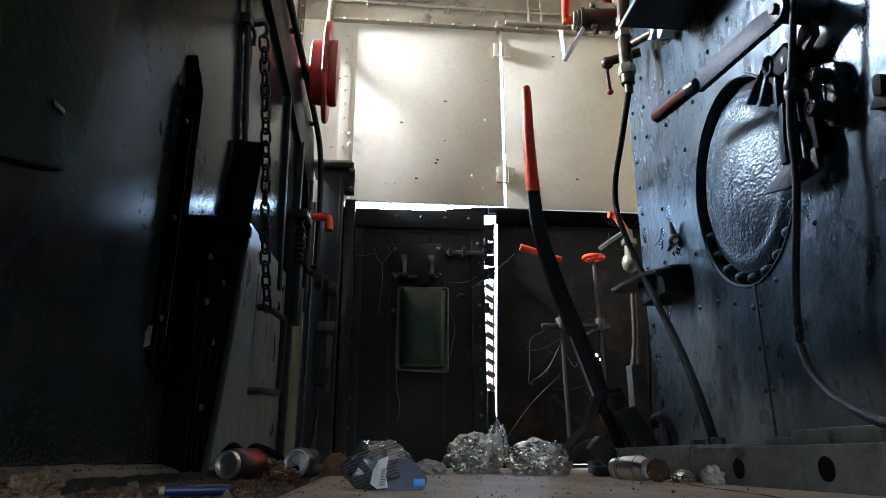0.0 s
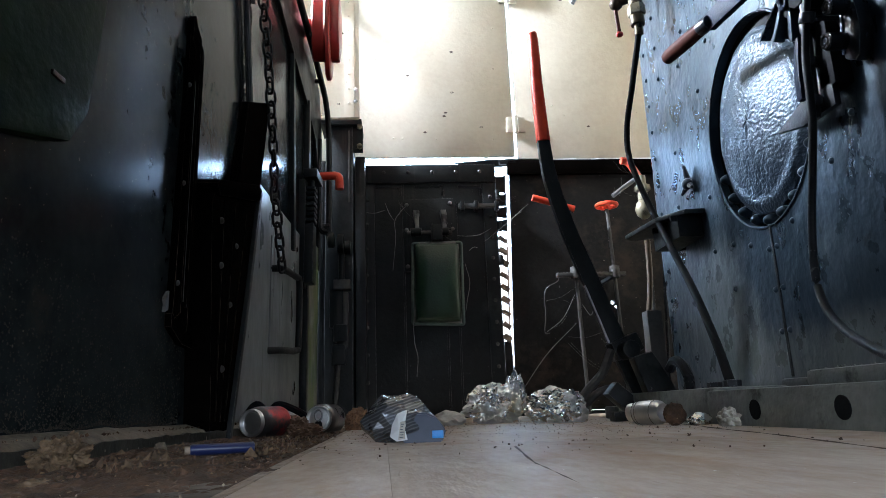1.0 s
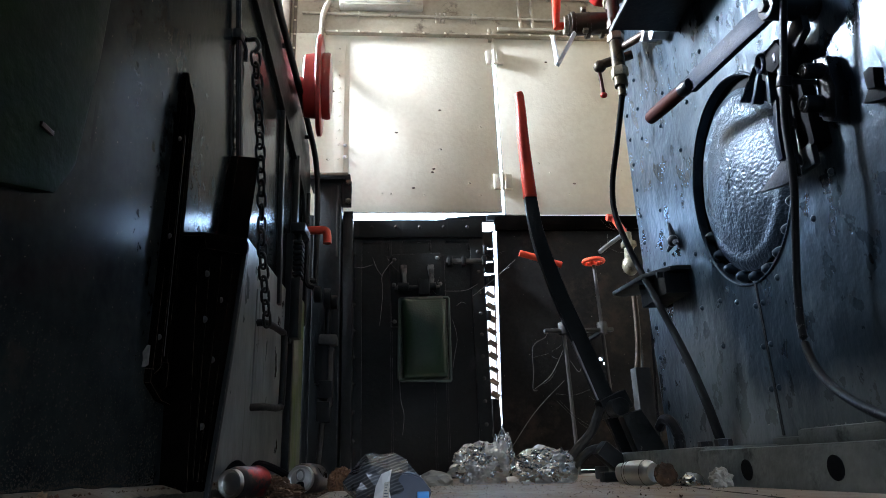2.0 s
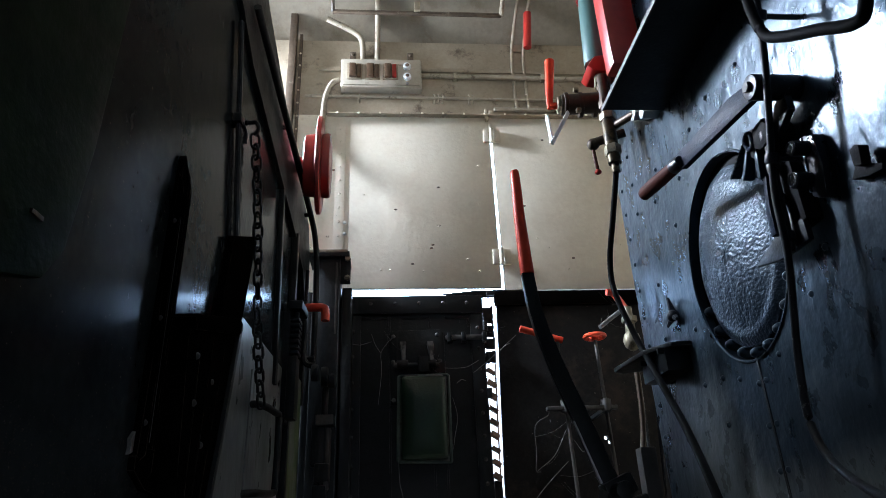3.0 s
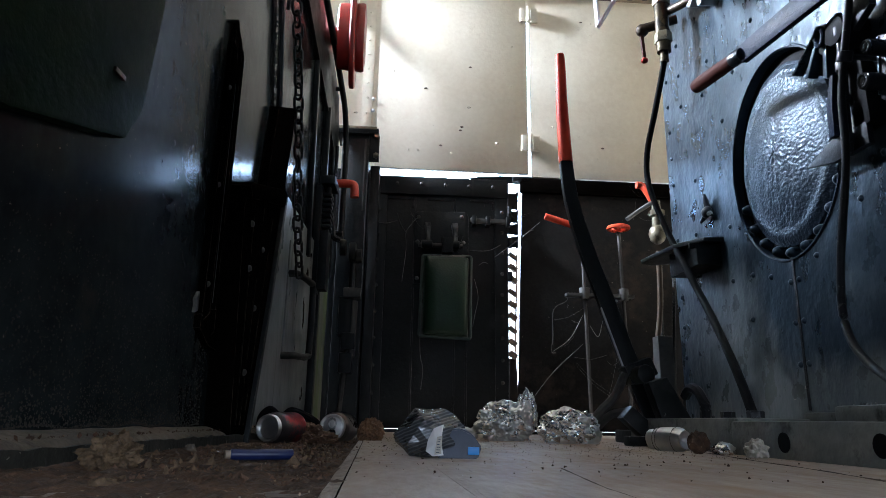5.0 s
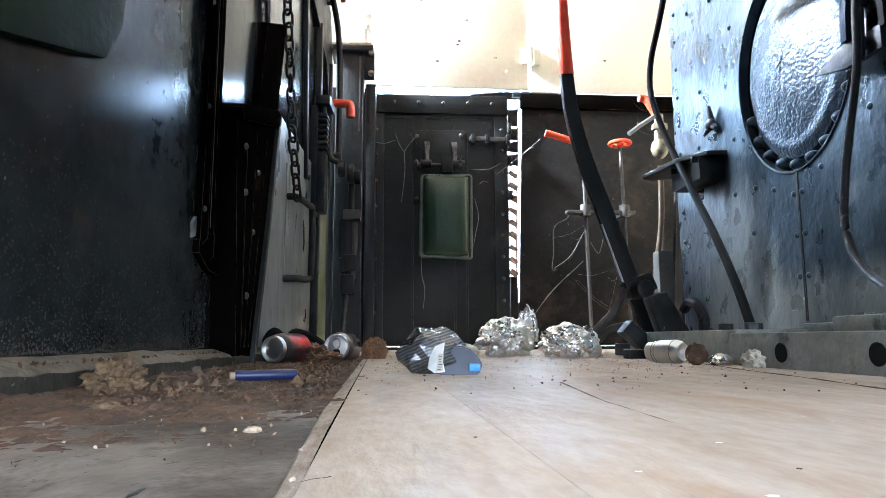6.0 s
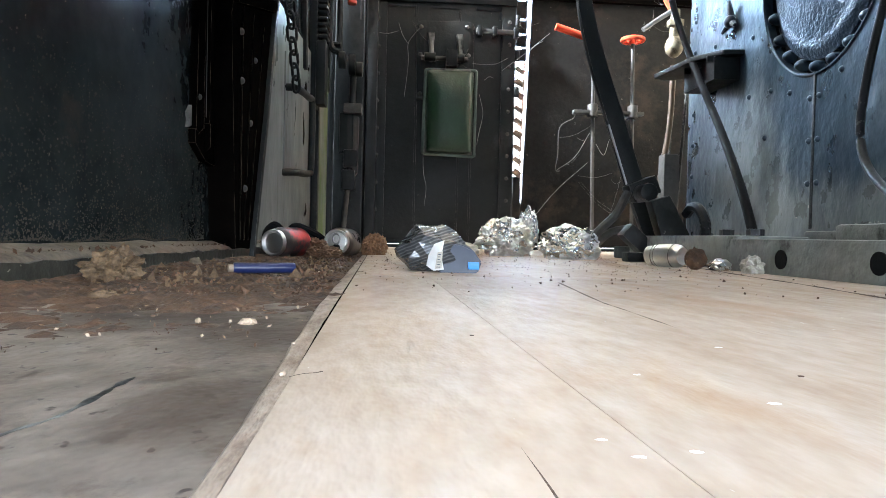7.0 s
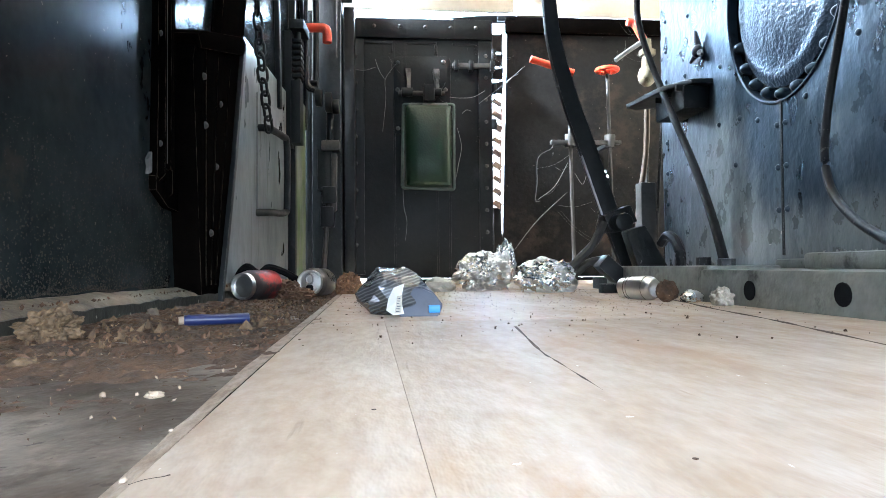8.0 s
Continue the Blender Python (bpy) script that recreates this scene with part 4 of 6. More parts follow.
# lever with a turned wooden grip across the top of the fire door
lev = thing("fire_door_lever", (0.80, 1.05, 0.77), "flat speckled steel lever with dark red wooden grip", "lever")
bm = prism([(1.258, 0.777), (1.270, 0.818), (1.075, 0.826), (1.02, 0.818), (1.012, 0.780), (1.08, 0.780)], 0, -0.007, 0.007, 0.002)
for v in bm.verts:
    v.co.x += 0.766 + (1.265 - v.co.y) * 0.16
part("bar", bm, LEVERBAR, lev)
part("grip", tube([(0.744, 1.432, 0.812), (0.746, 1.42, 0.811), (0.753, 1.345, 0.804), (0.762, 1.26, 0.796)], lambda u: 0.0125 + 0.0045 * math.sin(u * 2.8), 12, n=5), WOODHANDLE, lev, "dark red turned wooden grip")
part("ferrule", rod((0.758, 1.285, 0.798), (0.763, 1.255, 0.795), 0.0165, 0.015, 12, bev=0.002), DARK, lev)
part("boss", rod((0.788, 1.008, 0.797), (XB + 0.002, 1.008, 0.797), 0.024, seg=18, bev=0.004), DARK, lev)
part("boss_nut", rod((0.780, 1.008, 0.797), (0.789, 1.008, 0.797), 0.011, seg=6, bev=0.002), GREYSTEEL, lev)
part("link_plate", prism([(1.0, 0.78), (1.03, 0.78), (1.075, 0.73), (1.05, 0.72), (1.0, 0.745)], 0, XB - 0.035, XB - 0.02, 0.003), DARK, lev)
# spare angular cleat further along
cleat = thing("angle_cleat", (XB, 0.9, 0.57), "small black angular steel cleat on the backhead", "cleat")
part("base", prism([(0.935, 0.558), (0.918, 0.575), (0.868, 0.548), (0.872, 0.54), (0.90, 0.545)], 0, XB - 0.018, XB + 0.002, 0.002), MATBLACK, cleat)
part("stub", prism([(0.908, 0.566), (0.907, 0.596), (0.893, 0.597), (0.886, 0.592), (0.892, 0.56)], 0, XB - 0.03, XB - 0.012, 0.002), MATBLACK, cleat)

# warming plate over the fire door
tray = thing("warming_plate", (0.80, 1.1, 1.12), "black steel warming plate over the fire door", "shelf")
part("plate", box((0.712, 0.30, 1.116), (XB + 0.01, 1.505, 1.124), 0.002), BLACK, tray)
part("lip", box((0.709, 0.30, 1.113), (0.7145, 1.507, 1.127), 0.0015), GREYSTEEL, tray, "worn grey steel lip")
part("end_lip", box((0.716, 1.502, 1.1245), (XB, 1.507, 1.13), 0.001), BLACK, tray)
for y0 in (0.6,):
    part("bracket", prism([(XB + 0.001, 1.115), (0.74, 1.115), (0.745, 1.108), (XB + 0.001, 1.03)], 1, y0, y0 + 0.008), BLACK, tray)

# small shelf low on the backhead
shelf = thing("oil_shelf", (0.82, 1.75, 0.5), "black steel shelf with ribbed underside and a box below", "shelf")
part("top", prism([(0.765, 1.88), (0.785, 1.70), (0.83, 1.622), (XB + 0.002, 1.615), (XB + 0.002, 1.86), (0.80, 1.90)], 2, 0.492, 0.504, 0.003), BLACK, shelf)
part("drawer", box((0.815, 1.635, 0.435), (XB + 0.002, 1.80, 0.491), 0.004), BLACK, shelf)
for k in range(3):
    part("rib", box((0.80, 1.64 + k * 0.06, 0.478), (0.86, 1.648 + k * 0.06, 0.492), 0.001), BLACK, shelf)

# pipes and hose in front of the backhead
drain = thing("lubricator_hose", (0.75, 1.5, 0.05), "black rubber hose curving down to the plinth", "hose")
part("hose", tube([(0.80, 1.70, 1.08), (0.80, 1.70, 1.05), (0.797, 1.78, 0.93), (0.80, 1.866, 0.83), (0.80, 1.865, 0.722), (0.80, 1.744, 0.53), (0.752, 1.47, 0.285), (0.70, 1.285, 0.148), (0.662, 1.167, 0.055)], 0.0085, 10), HOSE, drain)
part("ferrule", rod((0.80, 1.70, 1.04), (0.80, 1.70, 1.075), 0.012, seg=12, bev=0.002), BRASS, drain)
pipe = thing("blower_pipe", (0.74, 0.9, 0.05), "dark painted pipe running down the backhead", "pipe")
part("pipe", tube([(0.816, 0.869, 1.48), (0.81, 0.911, 1.162), (0.805, 0.959, 0.866), (0.805, 1.001, 0.728), (0.805, 1.043, 0.599), (0.805, 1.057, 0.477), (0.805, 1.104, 0.314), (0.791, 1.095, 0.21), (0.762, 1.018, 0.139), (0.71, 0.865, 0.084), (0.67, 0.72, 0.055)], 0.0068, 10), COPPERPIPE, pipe)
for z, y0 in ((0.655, 1.024), (0.91, 0.948)):
    part("clip", rod((0.805, y0 + 0.004, z - 0.008), (0.805, y0 - 0.004, z + 0.008), 0.0125, seg=12, bev=0.002), DARK, pipe)
    part("clip_stem", rod((0.81, y0, z), (XB + 0.002, y0, z), 0.005, seg=8), DARK, pipe)
loop = thing("grab_loop", (0.74, 0.77, 0.7), "black bent steel loop handle on the backhead", "handle")
part("loop", tube([(0.80, 0.915, 1.0), (0.76, 0.905, 0.92), (0.742, 0.872, 0.80), (0.74, 0.83, 0.752), (0.74, 0.76, 0.70), (0.74, 0.70, 0.655), (0.742, 0.675, 0.668), (0.76, 0.655, 0.78), (0.80, 0.65, 0.90)], 0.009, 10), HOSE, loop)
for p in ((0.80, 0.915, 1.0), (0.80, 0.65, 0.90)):
    part("foot", rod(p, (XB + 0.004, p[1], p[2]), 0.014, seg=12, bev=0.003), DARK, loop)
bend = thing("steam_pipe_bend", (0.78, 0.77, 0.83), "black painted steam pipe bend on the backhead", "pipe")
part("bend", tube([(XB + 0.004, 0.845, 1.06), (0.80, 0.84, 1.0), (0.772, 0.83, 0.90), (0.768, 0.80, 0.855), (0.768, 0.74, 0.832), (0.772, 0.705, 0.87), (0.80, 0.695, 0.98), (XB + 0.004, 0.69, 1.04)], 0.012, 10), HOSE, bend)
valve_top = thing("test_valve", (0.80, 1.70, 1.08), "brass and steel drain valve with red T-handle", "valve")
part("body", rod((0.80, 1.70, 1.07), (0.80, 1.70, 1.22), 0.02, seg=14, bev=0.003), BRASS, valve_top)
part("nut", rod((0.80, 1.70, 1.10), (0.80, 1.70, 1.13), 0.025, seg=6, bev=0.002), PALEBRASS, valve_top, "pale brass union nut")
part("nut", rod((0.803, 1.703, 1.225), (0.804, 1.704, 1.25), 0.025, seg=6, bev=0.002), PALEBRASS, valve_top, "pale brass union nut")
part("cross_pipe", rod((0.775, 1.77, 1.19), (0.862, 1.735, 1.205), 0.014, seg=12, bev=0.002), BRONZE, valve_top)
part("cock", ball((0.772, 1.775, 1.187), 0.020, (1, 1, 1), 2), BRONZE, valve_top)
part("stem", rod((0.77, 1.78, 1.187), (0.775, 1.78, 1.095), 0.006, seg=8), WOODHANDLE, valve_top)
part("knob", ball((0.775, 1.78, 1.09), 0.011, (1, 1, 0.8), 2), RED, valve_top, "red knob")
part("upper_pipe", rod((0.80, 1.70, 1.22), (0.81, 1.71, 1.40), 0.016, seg=12, bev=0.002), BRONZE, valve_top)
part("collar", rod((0.802, 1.702, 1.27), (0.804, 1.704, 1.30), 0.02, seg=6, bev=0.002), BRONZE, valve_top)
for y0, z0, r in ((1.60, 1.178, 0.026), (1.545, 1.14, 0.021)):
    part("union_nut", rod((0.835, y0, z0), (XB + 0.01, y0 - 0.004, z0), r, seg=6, bev=0.003), STEEL, valve_top, "bright steel union nut")
part("union_pipe", rod((0.845, 1.60, 1.178), (0.812, 1.70, 1.20), 0.012, seg=12, bev=0.002), BRONZE, valve_top)

steam = thing("steam_valve", (0.74, 1.88, 1.39), "oily bronze valve with red lever and pale bent link", "valve")
part("barrel", rod((0.725, 1.893, 1.425), (0.90, 1.87, 1.425), 0.036, seg=18, bev=0.004), BRONZE, steam)
for x0, r in ((0.735, 0.043), (0.785, 0.044), (0.835, 0.041)):
    part("flange", rod((x0, 1.893, 1.425), (x0 + 0.014, 1.891, 1.425), r, seg=18, bev=0.003), BRONZE, steam)
for z0 in (1.465, 1.382):
    part("flange_nut", rod((0.765, 1.862, z0), (0.782, 1.862, z0), 0.010, seg=6, bev=0.002), PALEBRASS, steam)
part("lever", tube([(0.688, 1.90, 1.415), (0.690, 1.90, 1.45), (0.697, 1.90, 1.52), (0.706, 1.90, 1.60), (0.708, 1.90, 1.625)], lambda u: (0.009 + 0.008 * math.sin(min(u, 0.9) * 1.7)) * (0.55 if u > 0.97 else 1), 12, n=6), GRIPRED, steam, "red lever swelling to its top")
part("lever_pin", rod((0.688, 1.90, 1.425), (0.73, 1.895, 1.425), 0.012, seg=10, bev=0.002), GRIPRED, steam)
part("gland", rod((0.712, 1.895, 1.425), (0.728, 1.893, 1.425), 0.032, seg=8, bev=0.004), PALEBRASS, steam)
part("link", tube([(0.742, 1.88, 1.385), (0.712, 1.88, 1.33), (0.674, 1.88, 1.262)], 0.011, 6, n=0, flat=0.5), WHITEPAINT, steam, "pale bent steel link")
part("link", tube([(0.674, 1.881, 1.264), (0.672, 1.883, 1.32), (0.669, 1.885, 1.375)], 0.0085, 6, n=0, flat=0.5), WHITEPAINT, steam)
lub = thing("lubricator", (0.80, 1.75, 1.38), "red and pale green enamelled lubricator", "lubricator")
part("tank", box((0.775, 1.53, 1.30), (0.872, 1.60, 1.70), 0.015), RED, lub)
part("tank_bracket", box((0.83, 1.60, 1.42), (0.872, 1.72, 1.45), 0.004), RED, lub)
part("front", rod((0.822, 1.76, 1.485), (0.845, 1.76, 1.88), 0.042, 0.044, 24, bev=0.003), TEAL, lub, "pale green streaked sight glass")
part("head", rod((0.838, 1.76, 1.765), (0.844, 1.76, 1.80), 0.050, seg=24, bev=0.006), RED, lub)
part("base", prism([(0.772, 1.45), (0.79, 1.43), (0.85, 1.425), (0.90, 1.46), (0.92, 1.51), (0.80, 1.49)], 1, 1.715, 1.805, 0.008), RED, lub)
part("spigot", rod((0.818, 1.73, 1.36), (0.822, 1.75, 1.44), 0.022, seg=12, bev=0.004), BRASS, lub)
part("spigot_nut", rod((0.819, 1.735, 1.385), (0.820, 1.74, 1.41), 0.028, seg=6, bev=0.003), PALEBRASS, lub)

# plinth under the backhead
plinth = thing("plinth", (0.74, 0.9, 0.0), "rough grey cast plinth under the backhead with bolt holes", "plinth")
bm = box((0.593, 0.25, -0.028), (XB - 0.002, 1.118, 0.05), 0.005)
for v in bm.verts:
    v.co.z += 0.003 * noise.noise(v.co * 9) * (v.co.z > 0)
part("block", bm, PLINTH, plinth)
part("block", box((0.606, 1.122, -0.028), (XB - 0.002, 1.60, 0.056), 0.005), PLINTH, plinth)
part("step", box((0.70, 0.25, 0.05), (XB - 0.002, 1.02, 0.074), 0.006), PLINTH, plinth)
part("step", box((0.73, 1.024, 0.05), (XB - 0.002, 1.14, 0.066), 0.005), PLINTH, plinth)
for y0, z0 in ((0.975, 0.022), (0.79, 0.024)):
    part("bolt_hole", rod((0.5915, y0, z0), (0.6, y0, z0), 0.0135, seg=18), HOSE, plinth, "dark bolt hole")
part("eye_lug", tube([(0.70, 1.42, 0.05), (0.70, 1.42, 0.085), (0.70, 1.445, 0.112), (0.70, 1.48, 0.12), (0.70, 1.51, 0.105)], 0.011, 8), COPPERPIPE, plinth)
part("nut", rod((0.82, 1.56, 0.05), (0.82, 1.56, 0.075), 0.016, seg=6, bev=0.002), DARK, plinth)
part("nut", rod((0.66, 1.16, 0.045), (0.66, 1.16, 0.068), 0.014, seg=6, bev=0.002), DARK, plinth)

# ---- things along the tender front ----


def on_wall(bm):
    """Shifts a mesh that was drawn against x = 0 on to the skewed tender front."""
    for v in bm.verts:
        v.co.x += wall_x(v.co.y)
    return bm


guide = thing("coal_door_guide", (wall_x(1.16), 1.16, 0.18), "tall black steel channel guide on the tender front", "guide")
part("back_plate", on_wall(prism([(1.143, 0.20), (1.19, 0.175), (1.207, 0.70), (1.202, 0.720), (1.180, 0.732), (1.170, 0.748), (1.162, 0.735)], 0, -0.002, 0.012, 0.002)), BROWNBLACK, guide)
for y0, y1, top, low, name in ((1.150, 1.156, 0.70, 0.19, "near_flange"), (1.182, 1.191, 0.715, 0.165, "far_flange")):
    bm = prism([(0.010, low), (0.021, low + 0.012), (0.022, top - 0.035), (0.019, top - 0.02), (0.010, top)], 1, y0, y1, 0.0015)
    part(name, on_wall(bm), BROWNBLACK, guide)
part("slide_bar", on_wall(box((0.011, 1.158, 0.21), (0.027, 1.168, 0.68), 0.002)), BROWNBLACK, guide)
part("worn_edge", on_wall(box((0.0215, 1.1545, 0.22), (0.0225, 1.1560, 0.61), 0.0004)), GREYSTEEL, guide, "bright worn edge of the flange")
part("broken_lug", on_wall(prism([(1.14, 0.205), (1.128, 0.20), (1.131, 0.212), (1.126, 0.222), (1.14, 0.236)], 0, 0.0, 0.006, 0.001)), DUSTY, guide, "chipped grey lug")
part("foot_plate", on_wall(prism([(1.14, 0.178), (1.19, 0.155), (1.262, 0.15), (1.262, 0.185), (1.19, 0.19), (1.14, 0.20)], 0, 0.0, 0.012, 0.002)), BROWNBLACK, guide)
strewn("rivet", mesh_of(dome(0.006, 0.005), "rivet", GREYSTEEL), [(wall_x(1.15, 0.013), 1.152, z) for z in (0.25, 0.42, 0.6)], (1, 0, 0), guide)

casing = thing("coal_door_casing", (wall_x(1.35), 1.35, 0.0), "oily brown-black steel casing with ribbed face, standing by the tender", "casing")
part("casing_body", on_wall(prism([(1.25, -0.006), (1.335, -0.006), (1.425, 0.27), (1.488, 0.50), (1.47, 0.515), (1.22, 0.44), (1.205, 0.40)], 0, -0.002, 0.045, 0.006)), BROWNBLACK, casing)
for y0, y1 in ((1.265, 1.262), (1.29, 1.33), (1.315, 1.405)):
    part("rib", on_wall(prism([(y0, 0.03), (y0 + 0.004, 0.03), (y1 + 0.004, 0.44), (y1, 0.44)], 0, 0.0445, 0.0475, 0.0008)), BROWNBLACK, casing)
part("cap", on_wall(prism([(1.20, 0.44), (1.22, 0.452), (1.47, 0.528), (1.498, 0.528), (1.508, 0.515), (1.495, 0.495), (1.22, 0.42)], 0, -0.002, 0.054, 0.006)), BROWNBLACK, casing)
part("edge_angle", on_wall(prism([(1.328, -0.006), (1.342, -0.006), (1.432, 0.27), (1.502, 0.52), (1.486, 0.52), (1.418, 0.27)], 0, 0.04, 0.054, 0.002)), BLACK, casing)
strewn("rivet", mesh_of(dome(0.0065, 0.006), "rivet", GREYSTEEL), [(wall_x(1.3, 0.046), y, z) for y, z in ((1.285, 0.12), (1.32, 0.24), (1.35, 0.36), (1.25, 0.30), (1.24, 0.38))], (1, 0, 0), casing)

board = on_wall(prism([(1.44, 0.52), (1.61, 0.57), (1.675, 0.81), (1.664, 0.818), (1.488, 0.735)], 0, 0.001, 0.02, 0.003))
tagged(part("packing_board", board, BROWNBLACK), "dark flat steel board fixed above the casing", "board")

sup = thing("support_rod", (wall_x(1.48), 1.48, 0.74), "thin dark rod fixed up the tender front", "rod")
part("rod", on_wall(tube([(0.012, 1.521, 0.735), (0.012, 1.485, 0.88), (0.012, 1.450, 1.03), (0.012, 1.417, 1.17), (0.012, 1.39, 1.29)], 0.0065, 8)), BLACK, sup)
part("rod", on_wall(tube([(0.010, 1.545, 0.75), (0.010, 1.508, 0.90), (0.010, 1.475, 1.03)], 0.004, 8)), GREYSTEEL, sup, "paler thin rod")
part("clip", on_wall(box((0, 1.435, 1.02), (0.022, 1.468, 1.045), 0.003)), BLACK, sup)
part("clip_hook", on_wall(tube([(0.018, 1.455, 1.03), (0.024, 1.475, 1.01), (0.022, 1.482, 0.985)], 0.005, 8)), BLACK, sup)

# hanging chain of interlocked links
link_line = smooth_line([(wall_x(1.56, 0.02), 1.572, 1.07), (wall_x(1.60, 0.026), 1.598, 0.97), (wall_x(1.655, 0.032), 1.655, 0.76),
                         (wall_x(1.7, 0.034), 1.70, 0.58), (wall_x(1.8, 0.034), 1.80, 0.40)], 40)
chain = thing("chain", (wall_x(1.6), 1.6, 0.4), "rusty black steel chain hanging down the tender front", "chain")
def chain_link(length, width, r):
    own = bmesh.new()
    h, w = length / 2 - width / 2, width / 2
    pts = [(w * math.cos(a), 0, h + w * math.sin(a)) for a in (math.pi * k / 5 for k in range(6))]
    pts += [(w * math.cos(a), 0, -h + w * math.sin(a)) for a in (math.pi + math.pi * k / 5 for k in range(6))]
    return tube(pts + [pts[0]], r, 6, own, n=0, closed=True)
link_mesh = mesh_of(chain_link(0.042, 0.023, 0.0039), "chain_link", BLACK)
walked, last, k = 0.0, link_line[0], 0
for a, b in zip(link_line, link_line[1:]):
    walked += (b - a).length
    if walked >= 0.0285:
        ob = new("chain_link", link_mesh)
        ob.parent = chain
        d = (b - last).normalized()
        ob.matrix_basis = Matrix.Translation((b + last) / 2 - chain.location) @ d.to_track_quat("Z", "X").to_matrix().to_4x4() @ pose(0, 0, 0, 0, 0, 45 + 90 * (k % 2) + random.uniform(-14, 14))
        walked, last, k = 0.0, b.copy(), k + 1
part("hook", tube([(wall_x(1.565, 0.0), 1.565, 1.105), (wall_x(1.565, 0.022), 1.562, 1.105), (wall_x(1.567, 0.03), 1.563, 1.085), (wall_x(1.57, 0.018), 1.568, 1.068)], 0.006, 8), BLACK, chain)
grab = thing("grab_rail", (wall_x(1.95), 1.95, 0.2), "bent black steel grab handle on the tender front", "handle")
part("bar", on_wall(tube([(-0.002, 1.80, 0.412), (0.03, 1.81, 0.412), (0.036, 1.95, 0.42), (0.038, 2.0, 0.405), (0.038, 2.0, 0.24), (0.036, 1.975, 0.212), (0.03, 1.82, 0.20), (-0.002, 1.79, 0.197)], 0.0095, 10, n=5)), BLACK, grab)

tank = thing("green_locker", (wall_x(0.7), 0.68, 0.345), "dark green painted steel locker on the tender front", "locker")
bm = prism([(0.35, 0.235), (0.60, 0.285), (0.743, 0.328), (0.80, 0.346), (0.832, 0.395), (0.852, 0.55), (0.868, 0.95), (0.35, 0.95)], 0, -0.002, 0.02, 0.006)
part("body", on_wall(bm), GREENDARK, tank)
part("catch", on_wall(box((0.019, 0.748, 0.403), (0.023, 0.772, 0.409), 0.001)), BRASS, tank, "worn brass catch")

rail = thing("handrail", (wall_x(2.5), 2.5, 0.8), "long bent black handrail along the sloping tender end", "rail")
part("rail", on_wall(tube([(0.03, 1.45, 1.40), (0.032, 1.78, 1.345), (0.034, 2.03, 1.305), (0.036, 2.3, 1.255), (0.04, 2.44, 1.20), (0.044, 2.49, 1.08), (0.044, 2.50, 0.884), (0.044, 2.50, 0.70), (0.05, 2.50, 0.66)], 0.011, 10, n=5)), BLACK, rail)
for y0, z0 in ((1.9, 1.328), (2.35, 1.243)):
    part("stanchion", on_wall(rod((0.0, y0, z0), (0.034, y0, z0), 0.009, seg=8)), BLACK, rail)
part("end_foot", on_wall(rod((-0.002, 2.495, 0.72), (0.05, 2.495, 0.72), 0.012, seg=8)), BLACK, rail)

buffer_spring = thing("spring_stack", (wall_x(2.2), 2.2, 0.6), "black stack of steel washers on a bracket", "spring")
for k in range(7):
    part("washer", on_wall(box((0.022, 2.155, 0.645 + k * 0.018), (0.052, 2.21, 0.656 + k * 0.018), 0.003)), BLACK, buffer_spring)
part("spindle", on_wall(rod((0.037, 2.182, 0.47), (0.037, 2.182, 0.80), 0.009, seg=10)), BLACK, buffer_spring)
part("housing", on_wall(box((0.02, 2.15, 0.44), (0.05, 2.205, 0.635), 0.004)), BLACK, buffer_spring)
part("back", on_wall(box((-0.002, 2.16, 0.43), (0.021, 2.2, 0.79), 0.002)), BLACK, buffer_spring)
part("head", on_wall(box((0.015, 2.14, 0.79), (0.062, 2.25, 0.82), 0.004)), BLACK, buffer_spring)

brake = thing("brake_gear", (-0.11, 2.45, -0.006), "black hand brake links and screw beside the far door", "brake")
part("column", box((-0.165, 2.545, -0.006), (-0.058, 2.665, 1.15), 0.004), BLACK, brake, "square black steel column")
part("column_flange", box((-0.185, 2.525, 1.15), (-0.022, 2.675, 1.172), 0.003), BLACK, brake)
part("flange_lip", box((-0.185, 2.522, 1.166), (-0.03, 2.53, 1.178), 0.002), PALEBRASS, brake, "worn pale lip")
part("corner_edge", box((-0.076, 2.541, 0.83), (-0.069, 2.5455, 1.13), 0.001), GREYSTEEL, brake, "bare steel corner")
part("corner_edge", box((-0.062, 2.541, 0.05), (-0.058, 2.5455, 1.13), 0.001), BLACK, brake)
for z0 in (1.145, 1.06):
    part("flange_bolt", rod((-0.03, 2.53, z0), (-0.03, 2.545, z0), 0.012, seg=6, bev=0.002), PALEBRASS, brake)
part("bolt_plate", box((-0.058, 2.545, 1.04), (-0.018, 2.56, 1.15), 0.002), BLACK, brake)
part("guard", box((-0.05, 2.57, -0.006), (-0.012, 2.665, 1.03), 0.004), BLACK, brake)
part("guard", box((-0.19, 2.55, -0.006), (-0.167, 2.665, 1.0), 0.004), BLACK, brake)
part("link_rod", rod((-0.118, 2.45, 0.03), (-0.098, 2.45, 0.30), 0.009, seg=10), GREYSTEEL, brake)
part("screw", rod((-0.098, 2.45, 0.26), (-0.092, 2.45, 0.62), 0.012, seg=12), BLACK, brake)
part("nut_block", box((-0.125, 2.42, 0.20), (-0.078, 2.47, 0.27), 0.005), BLACK, brake)
part("nut_block", box((-0.12, 2.42, 0.28), (-0.07, 2.475, 0.34), 0.005), BLACK, brake)
part("slide", box((-0.135, 2.43, 0.33), (-0.085, 2.47, 0.47), 0.004), BLACK, brake)
